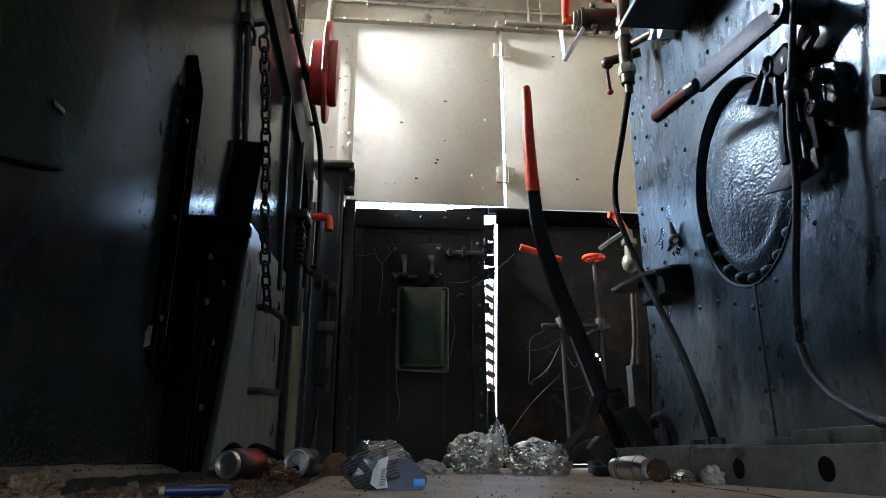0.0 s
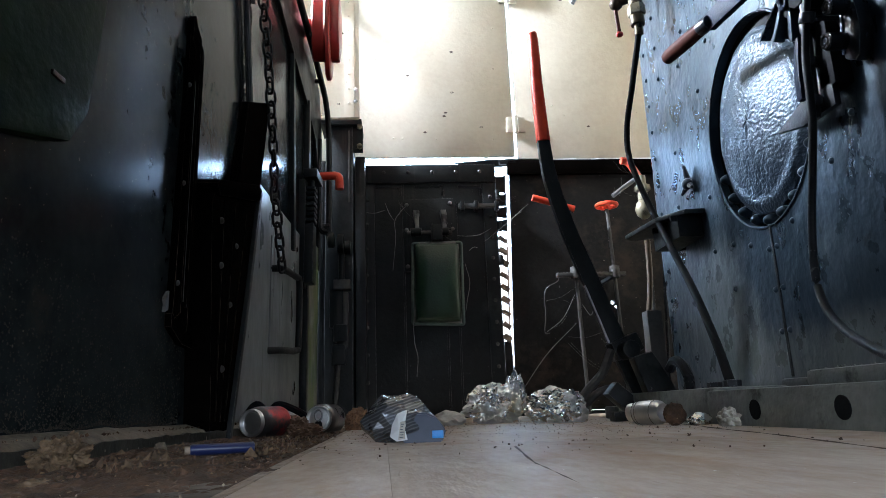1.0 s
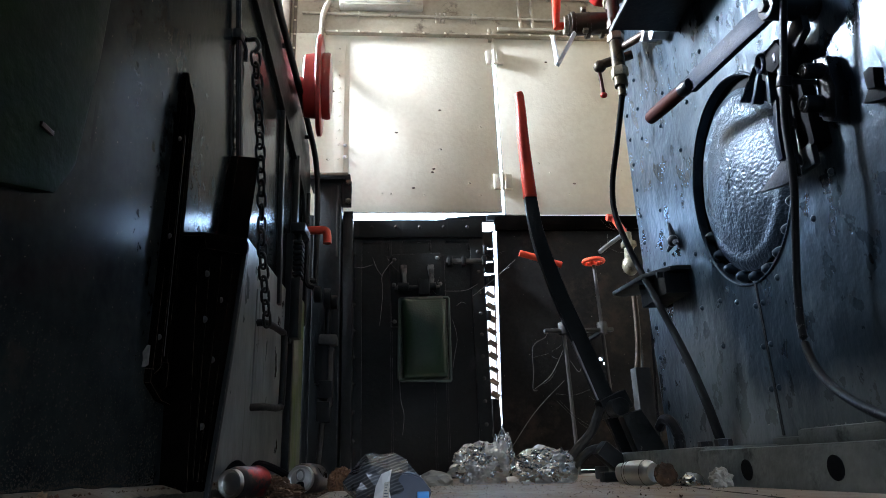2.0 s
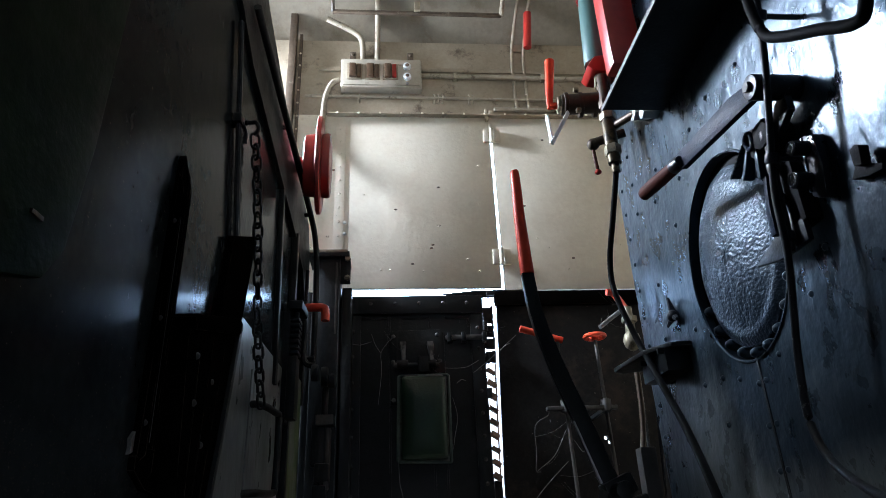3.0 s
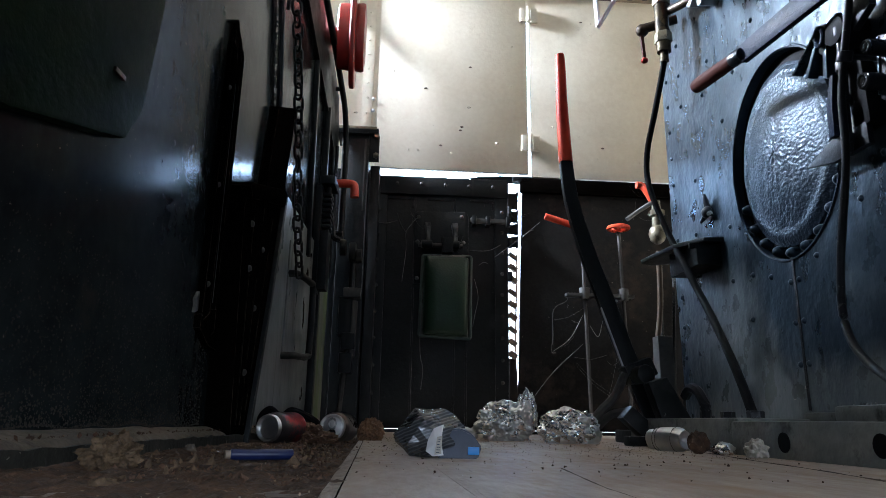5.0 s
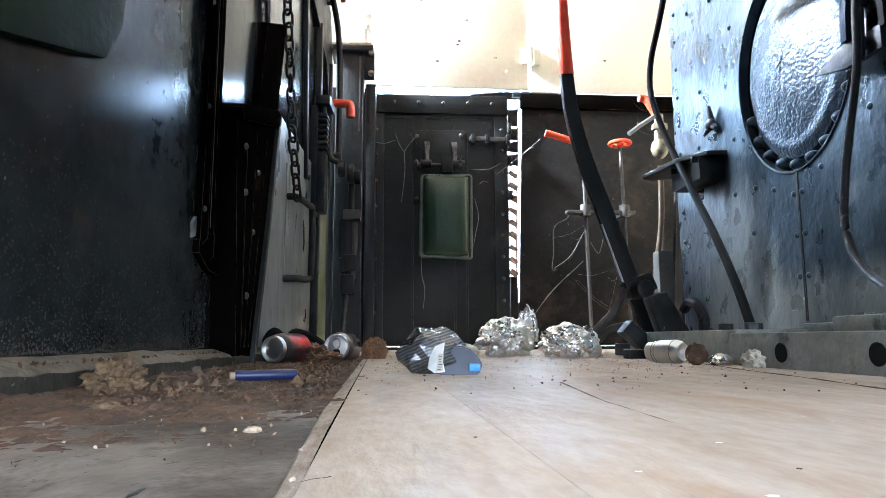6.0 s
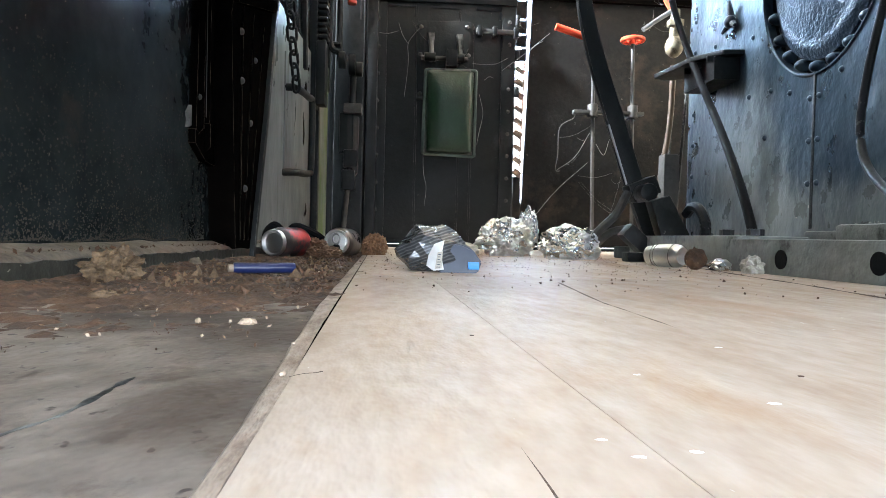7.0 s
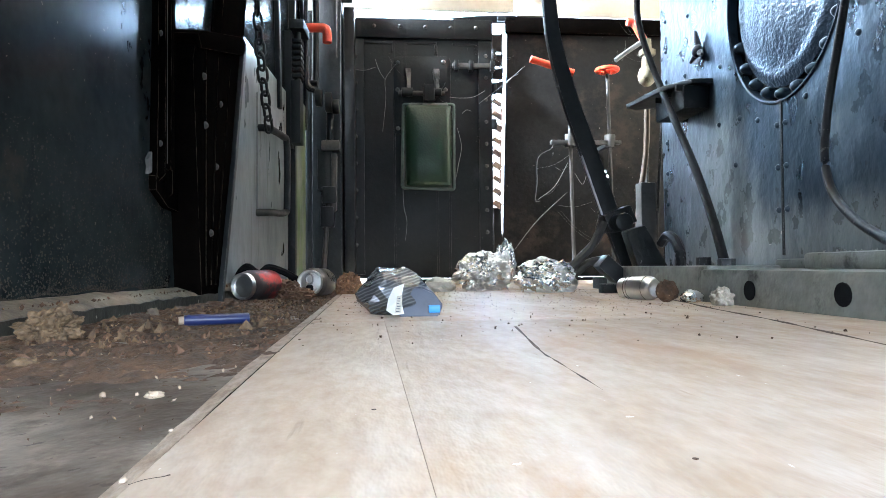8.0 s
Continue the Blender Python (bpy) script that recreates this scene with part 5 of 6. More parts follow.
part("slide_edge", prism([(-0.088, 0.24), (-0.07, 0.26), (-0.068, 0.455), (-0.086, 0.46)], 1, 2.425, 2.46, 0.003), GREYSTEEL, brake)
part("cross_nut", box((-0.12, 2.41, 0.465), (-0.058, 2.47, 0.50), 0.005), GREYSTEEL, brake)
part("fork", tube([(-0.175, 2.44, 0.80), (-0.175, 2.44, 0.72), (-0.165, 2.44, 0.69), (-0.145, 2.44, 0.68), (-0.125, 2.44, 0.67)], 0.012, 8, n=5), BLACK, brake)
for x0, z0, r in ((-0.13, 0.65, 0.03), (-0.095, 0.635, 0.036), (-0.07, 0.62, 0.026)):
    part("eye", rod((x0 - 0.012, 2.43, z0), (x0 + 0.012, 2.43, z0), r, seg=18, bev=0.004), BLACK, brake)
part("link_rod", rod((-0.175, 2.44, 0.80), (-0.175, 2.44, 1.05), 0.008, seg=8), BLACK, brake)
part("handle", tube([(-0.17, 2.40, 0.885), (-0.13, 2.40, 0.887), (-0.105, 2.40, 0.884), (-0.098, 2.40, 0.87), (-0.097, 2.40, 0.835)], 0.016, 10, n=5), ORANGE, brake, "bright red bent handle")
part("handle_boss", box((-0.20, 2.39, 0.86), (-0.165, 2.45, 0.91), 0.005), BLACK, brake)

drum = thing("red_drum", (-0.12, 2.18, 1.19), "red enamelled steel fire bucket drum hung by the tender end", "drum")
def turned(pts, cy, cz, squash, seg=36):
    """A body turned about an axis along x, from radius and x at each step, flattened in y."""
    own = bmesh.new()
    rr = [[own.verts.new((x, cy + r * squash * math.cos(k * math.tau / seg), cz + r * math.sin(k * math.tau / seg))) for k in range(seg)] for r, x in pts]
    for a, b in zip(rr, rr[1:]):
        for k in range(seg):
            own.faces.new((a[k], a[(k + 1) % seg], b[(k + 1) % seg], b[k]))
    own.faces.new(rr[0]), own.faces.new(rr[-1][::-1])
    bmesh.ops.recalc_face_normals(own, faces=own.faces[:])
    return own


part("drum", turned([(0.118, -0.168), (0.126, -0.164), (0.130, -0.128), (0.131, -0.10), (0.134, -0.085), (0.130, -0.075), (0.10, -0.072)], 2.16, 1.347, 0.45), RED, drum)
part("wheel_rim", turned([(0.13, -0.1225), (0.195, -0.1225), (0.202, -0.119), (0.202, -0.107), (0.195, -0.1035), (0.13, -0.1035)], 2.16, 1.352, 0.45), RED, drum, "wider red flange of the drum")
part("hub", rod((-0.21, 2.16, 1.347), (-0.165, 2.16, 1.347), 0.03, seg=14, bev=0.004), RED, drum)

# ---- things on the far cab side ----
sw = thing("switch_box", (0.10, 2.68, 2.06), "cream switch box with three brown switches and two white sockets", "switch box")
part("case", box((-0.095, 2.645, 2.062), (0.295, 2.699, 2.232), 0.008), BOXCREAM, sw)
part("face", box((-0.085, 2.640, 2.072), (0.285, 2.646, 2.222), 0.003), BOXCREAM, sw)
for k, mat in enumerate((BULB, BULB, RED)):
    x0 = -0.06 + k * 0.085
    part("switch_frame", box((x0 - 0.004, 2.634, 2.10), (x0 + 0.069, 2.642, 2.195), 0.003), CREAMDARK, sw)
    part("switch", box((x0 + 0.006, 2.618, 2.108), (x0 + 0.04, 2.640, 2.187), 0.006), BULB, sw)
    part("switch", box((x0 + 0.042, 2.626, 2.108), (x0 + 0.063, 2.640, 2.187), 0.004), mat, sw)
for z0 in (2.115, 2.178):
    bm = rod((0.225, 2.622, z0), (0.225, 2.643, z0), 0.019, seg=20, bev=0.004)
    part("socket", bm, WHITEPAINT, sw)
    part("socket_hole", rod((0.225, 2.620, z0), (0.225, 2.6225, z0), 0.009, seg=14), BULB, sw)
part("screw", rod((0.225, 2.636, 2.08), (0.225, 2.643, 2.08), 0.007, seg=10), STEEL, sw)
for x0 in (-0.04, 0.245):
    part("strap", box((x0 - 0.015, 2.68, 2.233), (x0 + 0.015, 2.699, 2.305), 0.003), BROWNPOST, sw)
    part("strap_bolt", rod((x0, 2.668, 2.285), (x0, 2.682, 2.285), 0.009, seg=8, bev=0.002), BROWNPOST, sw)

sw.location += Vector((0.006, 0.0, 0.03))

cond = thing("conduit", (0.2, 2.69, 2.0), "cream painted cable conduit and pipes on the cab side", "conduit")
part("tube", tube([(0.085, 2.675, 2.232), (0.087, 2.675, 2.40), (0.09, 2.64, 2.50), (0.09, 2.58, 2.60)], 0.014, 10, n=5), CONDUIT, cond)
part("tube", tube([(0.015, 2.675, 2.24), (0.013, 2.675, 2.36), (0.0, 2.67, 2.41), (-0.05, 2.655, 2.445), (-0.16, 2.62, 2.48)], 0.014, 10, n=5), CONDUIT, cond)
part("tube", tube([(-0.095, 2.678, 2.15), (-0.13, 2.678, 2.13), (-0.16, 2.678, 2.06), (-0.168, 2.678, 1.97), (-0.17, 2.675, 1.80), (-0.165, 2.62, 1.70)], 0.013, 10, n=5), CONDUIT, cond)
part("tube", tube([(0.295, 2.685, 2.185), (0.6, 2.685, 2.185), (1.5, 2.685, 2.175)], 0.012, 10, n=2), CONDUIT, cond)
part("tube", tube([(-0.26, 2.69, 2.062), (0.3, 2.69, 2.057), (0.9, 2.69, 2.052), (1.5, 2.69, 2.048)], 0.007, 8, n=2), CONDUIT, cond)
part("tube", tube([(0.65, 2.68, 1.985), (1.0, 2.68, 1.985), (1.5, 2.68, 1.982)], 0.011, 8, n=2), CONDUIT, cond)
for x0 in (0.46, 0.9, 1.2):
    part("saddle", box((x0, 2.67, 2.165), (x0 + 0.02, 2.70, 2.20), 0.003), CONDUIT, cond)
for x0 in (0.0, 0.36, 0.38, 0.40, 0.53, 0.55):
    part("tie", tube([(x0, 2.70, 2.03), (x0, 2.675, 2.035), (x0 + 0.004, 2.672, 2.06), (x0, 2.69, 2.075)], 0.003, 6, n=4), CONDUIT, cond)
cond.location += Vector((0.0, 0.0, 0.008))
track = thing("pull_cord_track", (0.8, 2.69, 2.0), "pair of cream guide rails with red knob", "rail")
for x0, z1 in ((0.765, 2.62), (0.825, 2.62)):
    part("rail", tube([(x0, 2.693, 1.99), (x0, 2.69, 2.3), (x0 + 0.015, 2.66, 2.45), (x0 + 0.04, 2.58, z1)], 0.009, 8, n=4), CREAMDARK, track)
for z0 in (2.07, 2.20, 2.36):
    part("rung", box((0.765, 2.685, z0), (0.825, 2.699, z0 + 0.018), 0.003), CREAMDARK, track)
part("knob", tube([(0.835, 2.62, 2.33), (0.837, 2.615, 2.36), (0.84, 2.605, 2.42), (0.845, 2.58, 2.52)], 0.02, 10, n=4), RED, track, "red wooden knob")
hatch = thing("roof_hatch_rail", (0.3, 2.56, 2.55), "dark steel frame of the roof hatch", "hatch frame")
part("bar", box((-0.13, 2.572, 2.541), (0.71, 2.59, 2.557), 0.003), BROWNPOST, hatch)
part("side_bar", tube([(0.71, 2.58, 2.548), (0.715, 2.5, 2.63), (0.72, 2.35, 2.72)], 0.012, 8, n=4), CREAMDARK, hatch)
part("side_bar", tube([(-0.13, 2.58, 2.548), (-0.13, 2.5, 2.63), (-0.13, 2.35, 2.72)], 0.009, 8, n=4), BROWNPOST, hatch)
part("catch", box((0.27, 2.55, 2.545), (0.30, 2.57, 2.60), 0.004), CREAMDARK, hatch)
hatch.location += Vector((0.0, 0.0, -0.05))

# tip-up seat on the door
seat = thing("tip_up_seat", (0.24, 2.66, 0.355), "green padded tip-up seat with pale piping, folded down on the door", "seat")
part("mount_plate", prism([(0.138, 0.578), (0.133, 0.858), (0.138, 0.872), (0.150, 0.880), (0.340, 0.884), (0.352, 0.880), (0.358, 0.868), (0.359, 0.64), (0.30, 0.578)], 1, 2.674, 2.692, 0.003), BLACK, seat)
for x0 in (0.176, 0.286):
    part("arm", prism([(x0, 0.822), (x0 + 0.024, 0.822), (x0 + 0.026, 0.806), (x0 + 0.023, 0.775), (x0 + 0.024, 0.722), (x0 + 0.008, 0.722), (x0 + 0.008, 0.775), (x0 + 0.004, 0.80)], 1, 2.63, 2.676, 0.003), DUSTY, seat, "dusty bent bracket arm")
    part("hinge_eye", rod((x0 - 0.012, 2.64, 0.732), (x0 + 0.032, 2.64, 0.732), 0.017, seg=14, bev=0.003), BLACK, seat)
part("hinge_bar", rod((0.152, 2.64, 0.728), (0.332, 2.64, 0.728), 0.009, seg=10), GREYSTEEL, seat)
part("hinge_block", box((0.247, 2.615, 0.694), (0.291, 2.66, 0.757), 0.004), BLACK, seat)
bm = box((0.177, 2.618, 0.366), (0.355, 2.672, 0.682), 0.018)
bmesh.ops.subdivide_edges(bm, edges=bm.edges[:], cuts=3, use_grid_fill=True)
for v in bm.verts:
    if v.co.y < 2.64:
        u, w = (v.co.x - 0.266) / 0.089, (v.co.z - 0.524) / 0.158
        v.co.y -= 0.022 * max(0, 1 - u ** 4) * max(0, 1 - w ** 4)
pad = part("cushion", bm, GREEN, seat, "dark green leathercloth cushion")
rect = []
for cx, cz, a0 in ((0.359, 0.680, 0), (0.179, 0.678, 90), (0.172, 0.372, 180), (0.357, 0.364, 270)):
    rect += [(cx + 0.008 * math.cos(radians(a0 + k * 22.5)), cz + 0.008 * math.sin(radians(a0 + k * 22.5))) for k in range(5)]
rect.append(rect[0])
part("piping", tube([(x, 2.648, z) for x, z in rect], 0.0062, 8, n=0, closed=True), PIPING, pad, "grey-green dusty edge roll")
part("dust", box((0.192, 2.622, 0.6745), (0.342, 2.66, 0.6865), 0.006), DUSTY, pad, "dust along the top of the cushion")
part("backboard", box((0.170, 2.6725, 0.360), (0.360, 2.683, 0.688), 0.004), DUSTY, seat)
strewn("rivet", mesh_of(dome(0.009, 0.008), "rivet", DUSTY), [(0.152, 2.674, 0.856), (0.330, 2.674, 0.862), (0.150, 2.674, 0.750), (0.338, 2.674, 0.752), (0.151, 2.674, 0.598)], (0, -1, 0), seat)

# spindles and valves in the far corner
sp = thing("damper_spindles", (0.86, 2.5, 0.0), "two steel damper spindles with red handle and handwheel", "valve gear")
part("spindle", rod((0.794, 2.5, 0.0), (0.78, 2.5, 0.78), 0.007, seg=10), GREYSTEEL, sp)
part("spindle", rod((0.945, 2.5, 0.0), (0.929, 2.5, 0.775), 0.007, seg=10), GREYSTEEL, sp)
part("crossbar", box((0.71, 2.485, 0.508), (0.975, 2.515, 0.522), 0.003), GREYSTEEL, sp)
part("crossbar_stay", box((0.93, 2.5, 0.506), (0.945, 2.70, 0.52), 0.002), BLACK, sp)
for x0 in (0.784, 0.935):
    part("collar", rod((x0, 2.5, 0.50), (x0, 2.5, 0.545), 0.02, seg=12, bev=0.003), GREYSTEEL, sp)
wheel = part("handwheel", tube([(0.929 + 0.038 * math.cos(a), 2.5 + 0.038 * math.sin(a), 0.788) for a in (k * math.tau / 20 for k in range(21))], 0.0085, 8, n=0, closed=True), ORANGE, sp, "red handwheel")
part("hub", rod((0.929, 2.5, 0.772), (0.929, 2.5, 0.80), 0.014, seg=12, bev=0.003), ORANGE, wheel)
for k in range(4):
    a = k * math.pi / 2 + 0.4
    part("spoke", rod((0.929, 2.5, 0.788), (0.929 + 0.036 * math.cos(a), 2.5 + 0.036 * math.sin(a), 0.788), 0.006, seg=8), ORANGE, wheel)
part("handle", tube([(0.638, 2.5, 0.824), (0.66, 2.5, 0.818), (0.72, 2.5, 0.80), (0.762, 2.5, 0.786), (0.80, 2.5, 0.775)], 0.0135, 10, n=4), ORANGE, sp, "red tubular handle")
part("wire", tube([(0.715, 2.49, 0.515), (0.71, 2.49, 0.49), (0.66, 2.49, 0.455), (0.655, 2.49, 0.36), (0.648, 2.49, 0.30), (0.665, 2.49, 0.295)], 0.0016, 6, n=5), GREYSTEEL, sp)
blow = thing("blowdown_valve", (0.955, 2.2, 0.0), "dull brass valve with red lever on a grey pipe", "valve")
part("pipe", tube([(0.93, 2.2, 0.0), (0.92, 2.2, 0.209), (0.95, 2.2, 0.42), (0.958, 2.2, 0.62)], 0.0095, 10, n=4), BRONZE, blow)
part("body", ball((0.958, 2.2, 0.68), 0.03, (1, 1, 1.25), 2), PALEBRASS, blow)
part("neck", rod((0.958, 2.2, 0.70), (0.96, 2.2, 0.80), 0.018, 0.014, 12, bev=0.003), PALEBRASS, blow)
part("nut", rod((0.96, 2.2, 0.745), (0.96, 2.2, 0.765), 0.027, seg=6, bev=0.002), PALEBRASS, blow)
part("lever", tube([(0.86, 2.22, 0.735), (0.90, 2.22, 0.765), (0.955, 2.2, 0.80)], 0.008, 8, n=4), STEEL, blow)
part("handle", tube([(0.955, 2.21, 0.80), (0.935, 2.22, 0.845), (0.925, 2.23, 0.865), (0.905, 2.23, 0.868)], 0.013, 8, n=4), ORANGE, blow, "red lever handle")
for k in range(3):
    part("thin_rod", rod((0.985 + 0.03 * k, 2.3, 0.0), (1.0 + 0.05 * k, 2.3, 0.55), 0.006, seg=8), BLACK, blow)
post = thing("guide_post", (0.863, 2.0, 0.0), "short dusty black steel post on the floor", "post")
part("post", box((0.842, 1.975, 0.0), (0.888, 2.02, 0.30), 0.004), GREYSTEEL, post)
part("foot", box((0.82, 1.96, 0.0), (0.91, 2.03, 0.012), 0.003), BLACK, post)

# reversing lever with red grip
rev = thing("reversing_lever", (0.68, 1.7, 0.0), "tall black steel lever with long red painted grip", "lever")
def flat_bar(pts, widths, y0, y1):
    """A flat bar drawn along a line in x and z, with a width at every point."""
    line = smooth_line([(x, 0, z) for x, z in pts], 5)
    left, right = [], []
    for i, q in enumerate(line):
        d = (line[min(i + 1, len(line) - 1)] - line[max(i - 1, 0)]).normalized()
        u = i / (len(line) - 1) * (len(widths) - 1)
        k = min(int(u), len(widths) - 2)
        w = (widths[k] + (widths[k + 1] - widths[k]) * (u - k)) / 2
        left.append((q.x - d.z * w, q.z + d.x * w))
        right.append((q.x + d.z * w, q.z - d.x * w))
    return prism(left + right[::-1], 1, y0, y1, 0.002)


LEV = [(0.71, 0.03), (0.696, 0.065), (0.649, 0.19), (0.600, 0.335), (0.552, 0.475), (0.516, 0.61), (0.503, 0.728)]
part("shaft", flat_bar(LEV, (0.045, 0.045, 0.044, 0.043, 0.040, 0.036, 0.032), 1.69, 1.71), BLACK, rev)
part("grip", tube([(0.504, 1.70, 0.72), (0.501, 1.70, 0.80), (0.498, 1.70, 0.892), (0.498, 1.70, 0.97), (0.497, 1.70, 1.03), (0.495, 1.70, 1.042)], lambda u: 0.019 - 0.0075 * u, 12, n=4), GRIPRED, rev, "long red painted grip")
part("edge_strip", tube([(x - 0.0215, 1.688, z - 0.008) for x, z in LEV[2:4]], 0.003, 6, n=4), STEEL, rev, "bright worn edge")
part("socket", box((0.632, 1.67, 0.148), (0.706, 1.725, 0.195), 0.006, turn=pose(0, 0, 0, 0, -22, 0)), BLACK, rev)
part("quadrant", prism([(0.675, 0.0), (0.765, 0.0), (0.74, 0.05), (0.685, 0.15), (0.64, 0.135), (0.668, 0.05)], 1, 1.56, 1.60, 0.005), BLACK, rev)
part("base", box((0.62, 1.55, 0.0), (0.82, 1.75, 0.03), 0.005), BLACK, rev)
part("pivot", rod((0.66, 1.62, 0.16), (0.66, 1.74, 0.16), 0.022, seg=14, bev=0.004), BLACK, rev)
part("stay", tube([(0.63, 1.68, 0.165), (0.605, 1.69, 0.11), (0.57, 1.69, 0.075), (0.53, 1.69, 0.03)], 0.011, 8, n=4), GREYSTEEL, rev)
part("stay", tube([(0.65, 1.70, 0.075), (0.60, 1.71, 0.065), (0.56, 1.72, 0.03), (0.52, 1.73, 0.012)], 0.010, 8, n=4), GREYSTEEL, rev)
part("toe", box((0.55, 1.49, 0.02), (0.645, 1.53, 0.055), 0.004, turn=pose(0, 0, 0, 0, 42, 0)), BLACK, rev)
chock = thing("clamp_blocks", (0.56, 1.46, 0.0), "small black steel clamp lying on the floor", "clamp")
part("block", box((0.545, 1.44, 0.0), (0.59, 1.475, 0.02), 0.003), BLACK, chock)
part("clip", tube([(0.60, 1.45, 0.0), (0.60, 1.45, 0.024), (0.62, 1.45, 0.024), (0.62, 1.45, 0.0)], 0.003, 6, n=0), STEEL, chock)
tagged(part("leaf_scrap", ball((0.585, 1.42, 0.011), 0.011, (1, 0.5, 1), 2, 0.5, 3), ORANGE), "small orange scrap on the floor", "scrap")

# ---- litter on the floor ----


def can(name, at, axis, r, length, side, label, crush=0.0):
    """A drinks can that lies with its top end at the start of its axis."""
    d = Vector(axis).normalized()
    q = d.to_track_quat("Z", "Y").to_matrix().to_4x4()
    own = thing(name, at, label, "can", "cans" if name == "drinks_can" else "")

    def lathe(pts, seg=28):
        bm = bmesh.new()
        rr = [[bm.verts.new((max(a, 1e-4) * math.cos(k * math.tau / seg), max(a, 1e-4) * math.sin(k * math.tau / seg), z)) for k in range(seg)] for a, z in pts]
        for a, b in zip(rr, rr[1:]):
            for k in range(seg):
                bm.faces.new((a[k], a[(k + 1) % seg], b[(k + 1) % seg], b[k]))
        bmesh.ops.recalc_face_normals(bm, faces=bm.faces[:])
        for v in bm.verts:
            v.co.x *= 1 + crush * noise.noise(v.co * 30)
            v.co.y *= 1 + crush * noise.noise(v.co * 26 + Vector((3, 0, 0)))
            v.co = Vector(at) + q.to_3x3() @ v.co
        return bm
    part("body", lathe([(r * 0.84, 0.010), (r * 0.97, 0.018), (r, 0.026), (r, length - 0.012), (r * 0.93, length - 0.004), (r * 0.8, length)]), side, own)
    part("end_rim", lathe([(r * 0.70, 0.006), (r * 0.76, 0.0), (r * 0.82, 0.0), (r * 0.85, 0.004), (r * 0.842, 0.0115)]), CANMETAL, own)
    part("end_panel", lathe([(0.0, 0.005), (r * 0.45, 0.005), (r * 0.62, 0.0055), (r * 0.66, 0.007), (r * 0.705, 0.006)]), CANMETAL, own)
    part("foot", lathe([(r * 0.8, length), (r * 0.74, length + 0.003), (r * 0.66, length), (r * 0.3, length - 0.006), (0.0, length - 0.008)]), CANMETAL, own)
    return own, q


c1, _ = can("drinks_can", (-0.170, 1.375, 0.025), (0.42, 0.9, 0.0), 0.030, 0.096, CANRED, "red and black drinks can lying in the grit", 0.05)
c2, q2 = can("drinks_can", (-0.064, 1.54, 0.027), (0.2, 0.975, -0.03), 0.0325, 0.105, CANDARK, "silver drinks can with its opened end in view", 0.05)
part("ring_pull", tube([Vector((-0.064, 1.54, 0.027)) + q2.to_3x3() @ Vector((0.008 * math.cos(a), 0.007 + 0.011 * math.sin(a), 0.002)) for a in (k * math.tau / 12 for k in range(13))], 0.0022, 6, n=0, closed=True), STEEL, c2)
part("mouth", ball(Vector((-0.064, 1.54, 0.027)) + q2.to_3x3() @ Vector((0.0, -0.012, 0.0055)), 0.010, (1, 0.35, 0.85), 2), HOSE, c2, "dark open mouth")
c3, q3 = can("metal_tumbler", (0.514, 1.245, 0.0195), (0.42, -0.9, 0.0), 0.02, 0.07, CANMETAL, "small crumpled aluminium canister lying by the plinth", 0.12)
for d0, d1 in ((0.0185, 0.0195), (0.0245, 0.0252), (0.058, 0.0588)):
    bm = tube([tuple(Vector((0.514, 1.245, 0.0195)) + q3.to_3x3() @ Vector((0.0202 * math.cos(k * math.tau / 24), 0.0202 * math.sin(k * math.tau / 24), (d0 + d1) / 2))) for k in range(24)], 0.0005, 6, n=0, closed=True)
    part("printed_ring", bm, GREYSTEEL, c3)
for k in range(5):
    a0 = Vector((0.514, 1.245, 0.0195)) + q3.to_3x3() @ Vector((0.0, 0.0, 0.028 + 0.0055 * k))
    part("text_bar", box((a0.x - 0.0148, a0.y - 0.002, a0.z + 0.0105), (a0.x - 0.0138, a0.y + 0.002, a0.z + 0.0118 + 0.001 * (k % 2)), 0), GREYSTEEL, c3)
tagged(part("rust_plug", ball((0.537, 1.115, 0.0165), 0.0175, (1, 0.8, 1), 3, 0.25, 3, 2), DIRT), "rusty brown lump beside the canister", "lump")


def crumple(name, at, size, seed, mat, label, category, sub=4, amp=0.33, freq=2.6, facets=0.0):
    own = bmesh.new()
    bmesh.ops.create_icosphere(own, subdivisions=sub, radius=1)
    roll = random.Random(seed)
    for v in own.verts:
        p = v.co.copy()
        k = 1 + amp * noise.noise(p * freq + Vector((seed, 0, 0)))
        k += amp * 0.55 * abs(noise.noise(p * freq * 2.7 + Vector((0, seed, 0)))) - amp * 0.3 * abs(noise.noise(p * freq * 5.5 + Vector((0, seed, 9))))
        k += roll.uniform(-facets, facets)
        p += Vector((roll.uniform(-facets, facets), roll.uniform(-facets, facets), roll.uniform(-facets, facets)))
        v.co = Vector(a * b for a, b in zip(p * k, size))
    low = min(v.co.z for v in own.verts)
    for v in own.verts:
        v.co.z = max(v.co.z, low * 0.62)
    low = min(v.co.z for v in own.verts)
    for v in own.verts:
        v.co += Vector((at[0], at[1], at[2] - low))
    alike = {"foil_ball": "foil balls", "biscuit_crumb": "food crumbs", "dirt_clod": "dirt clods", "dry_leaf": "dry leaves", "paper_ball": "crumpled papers"}
    return tagged(part(name, own, mat, smooth=not facets), label, category, alike.get(name, ""))


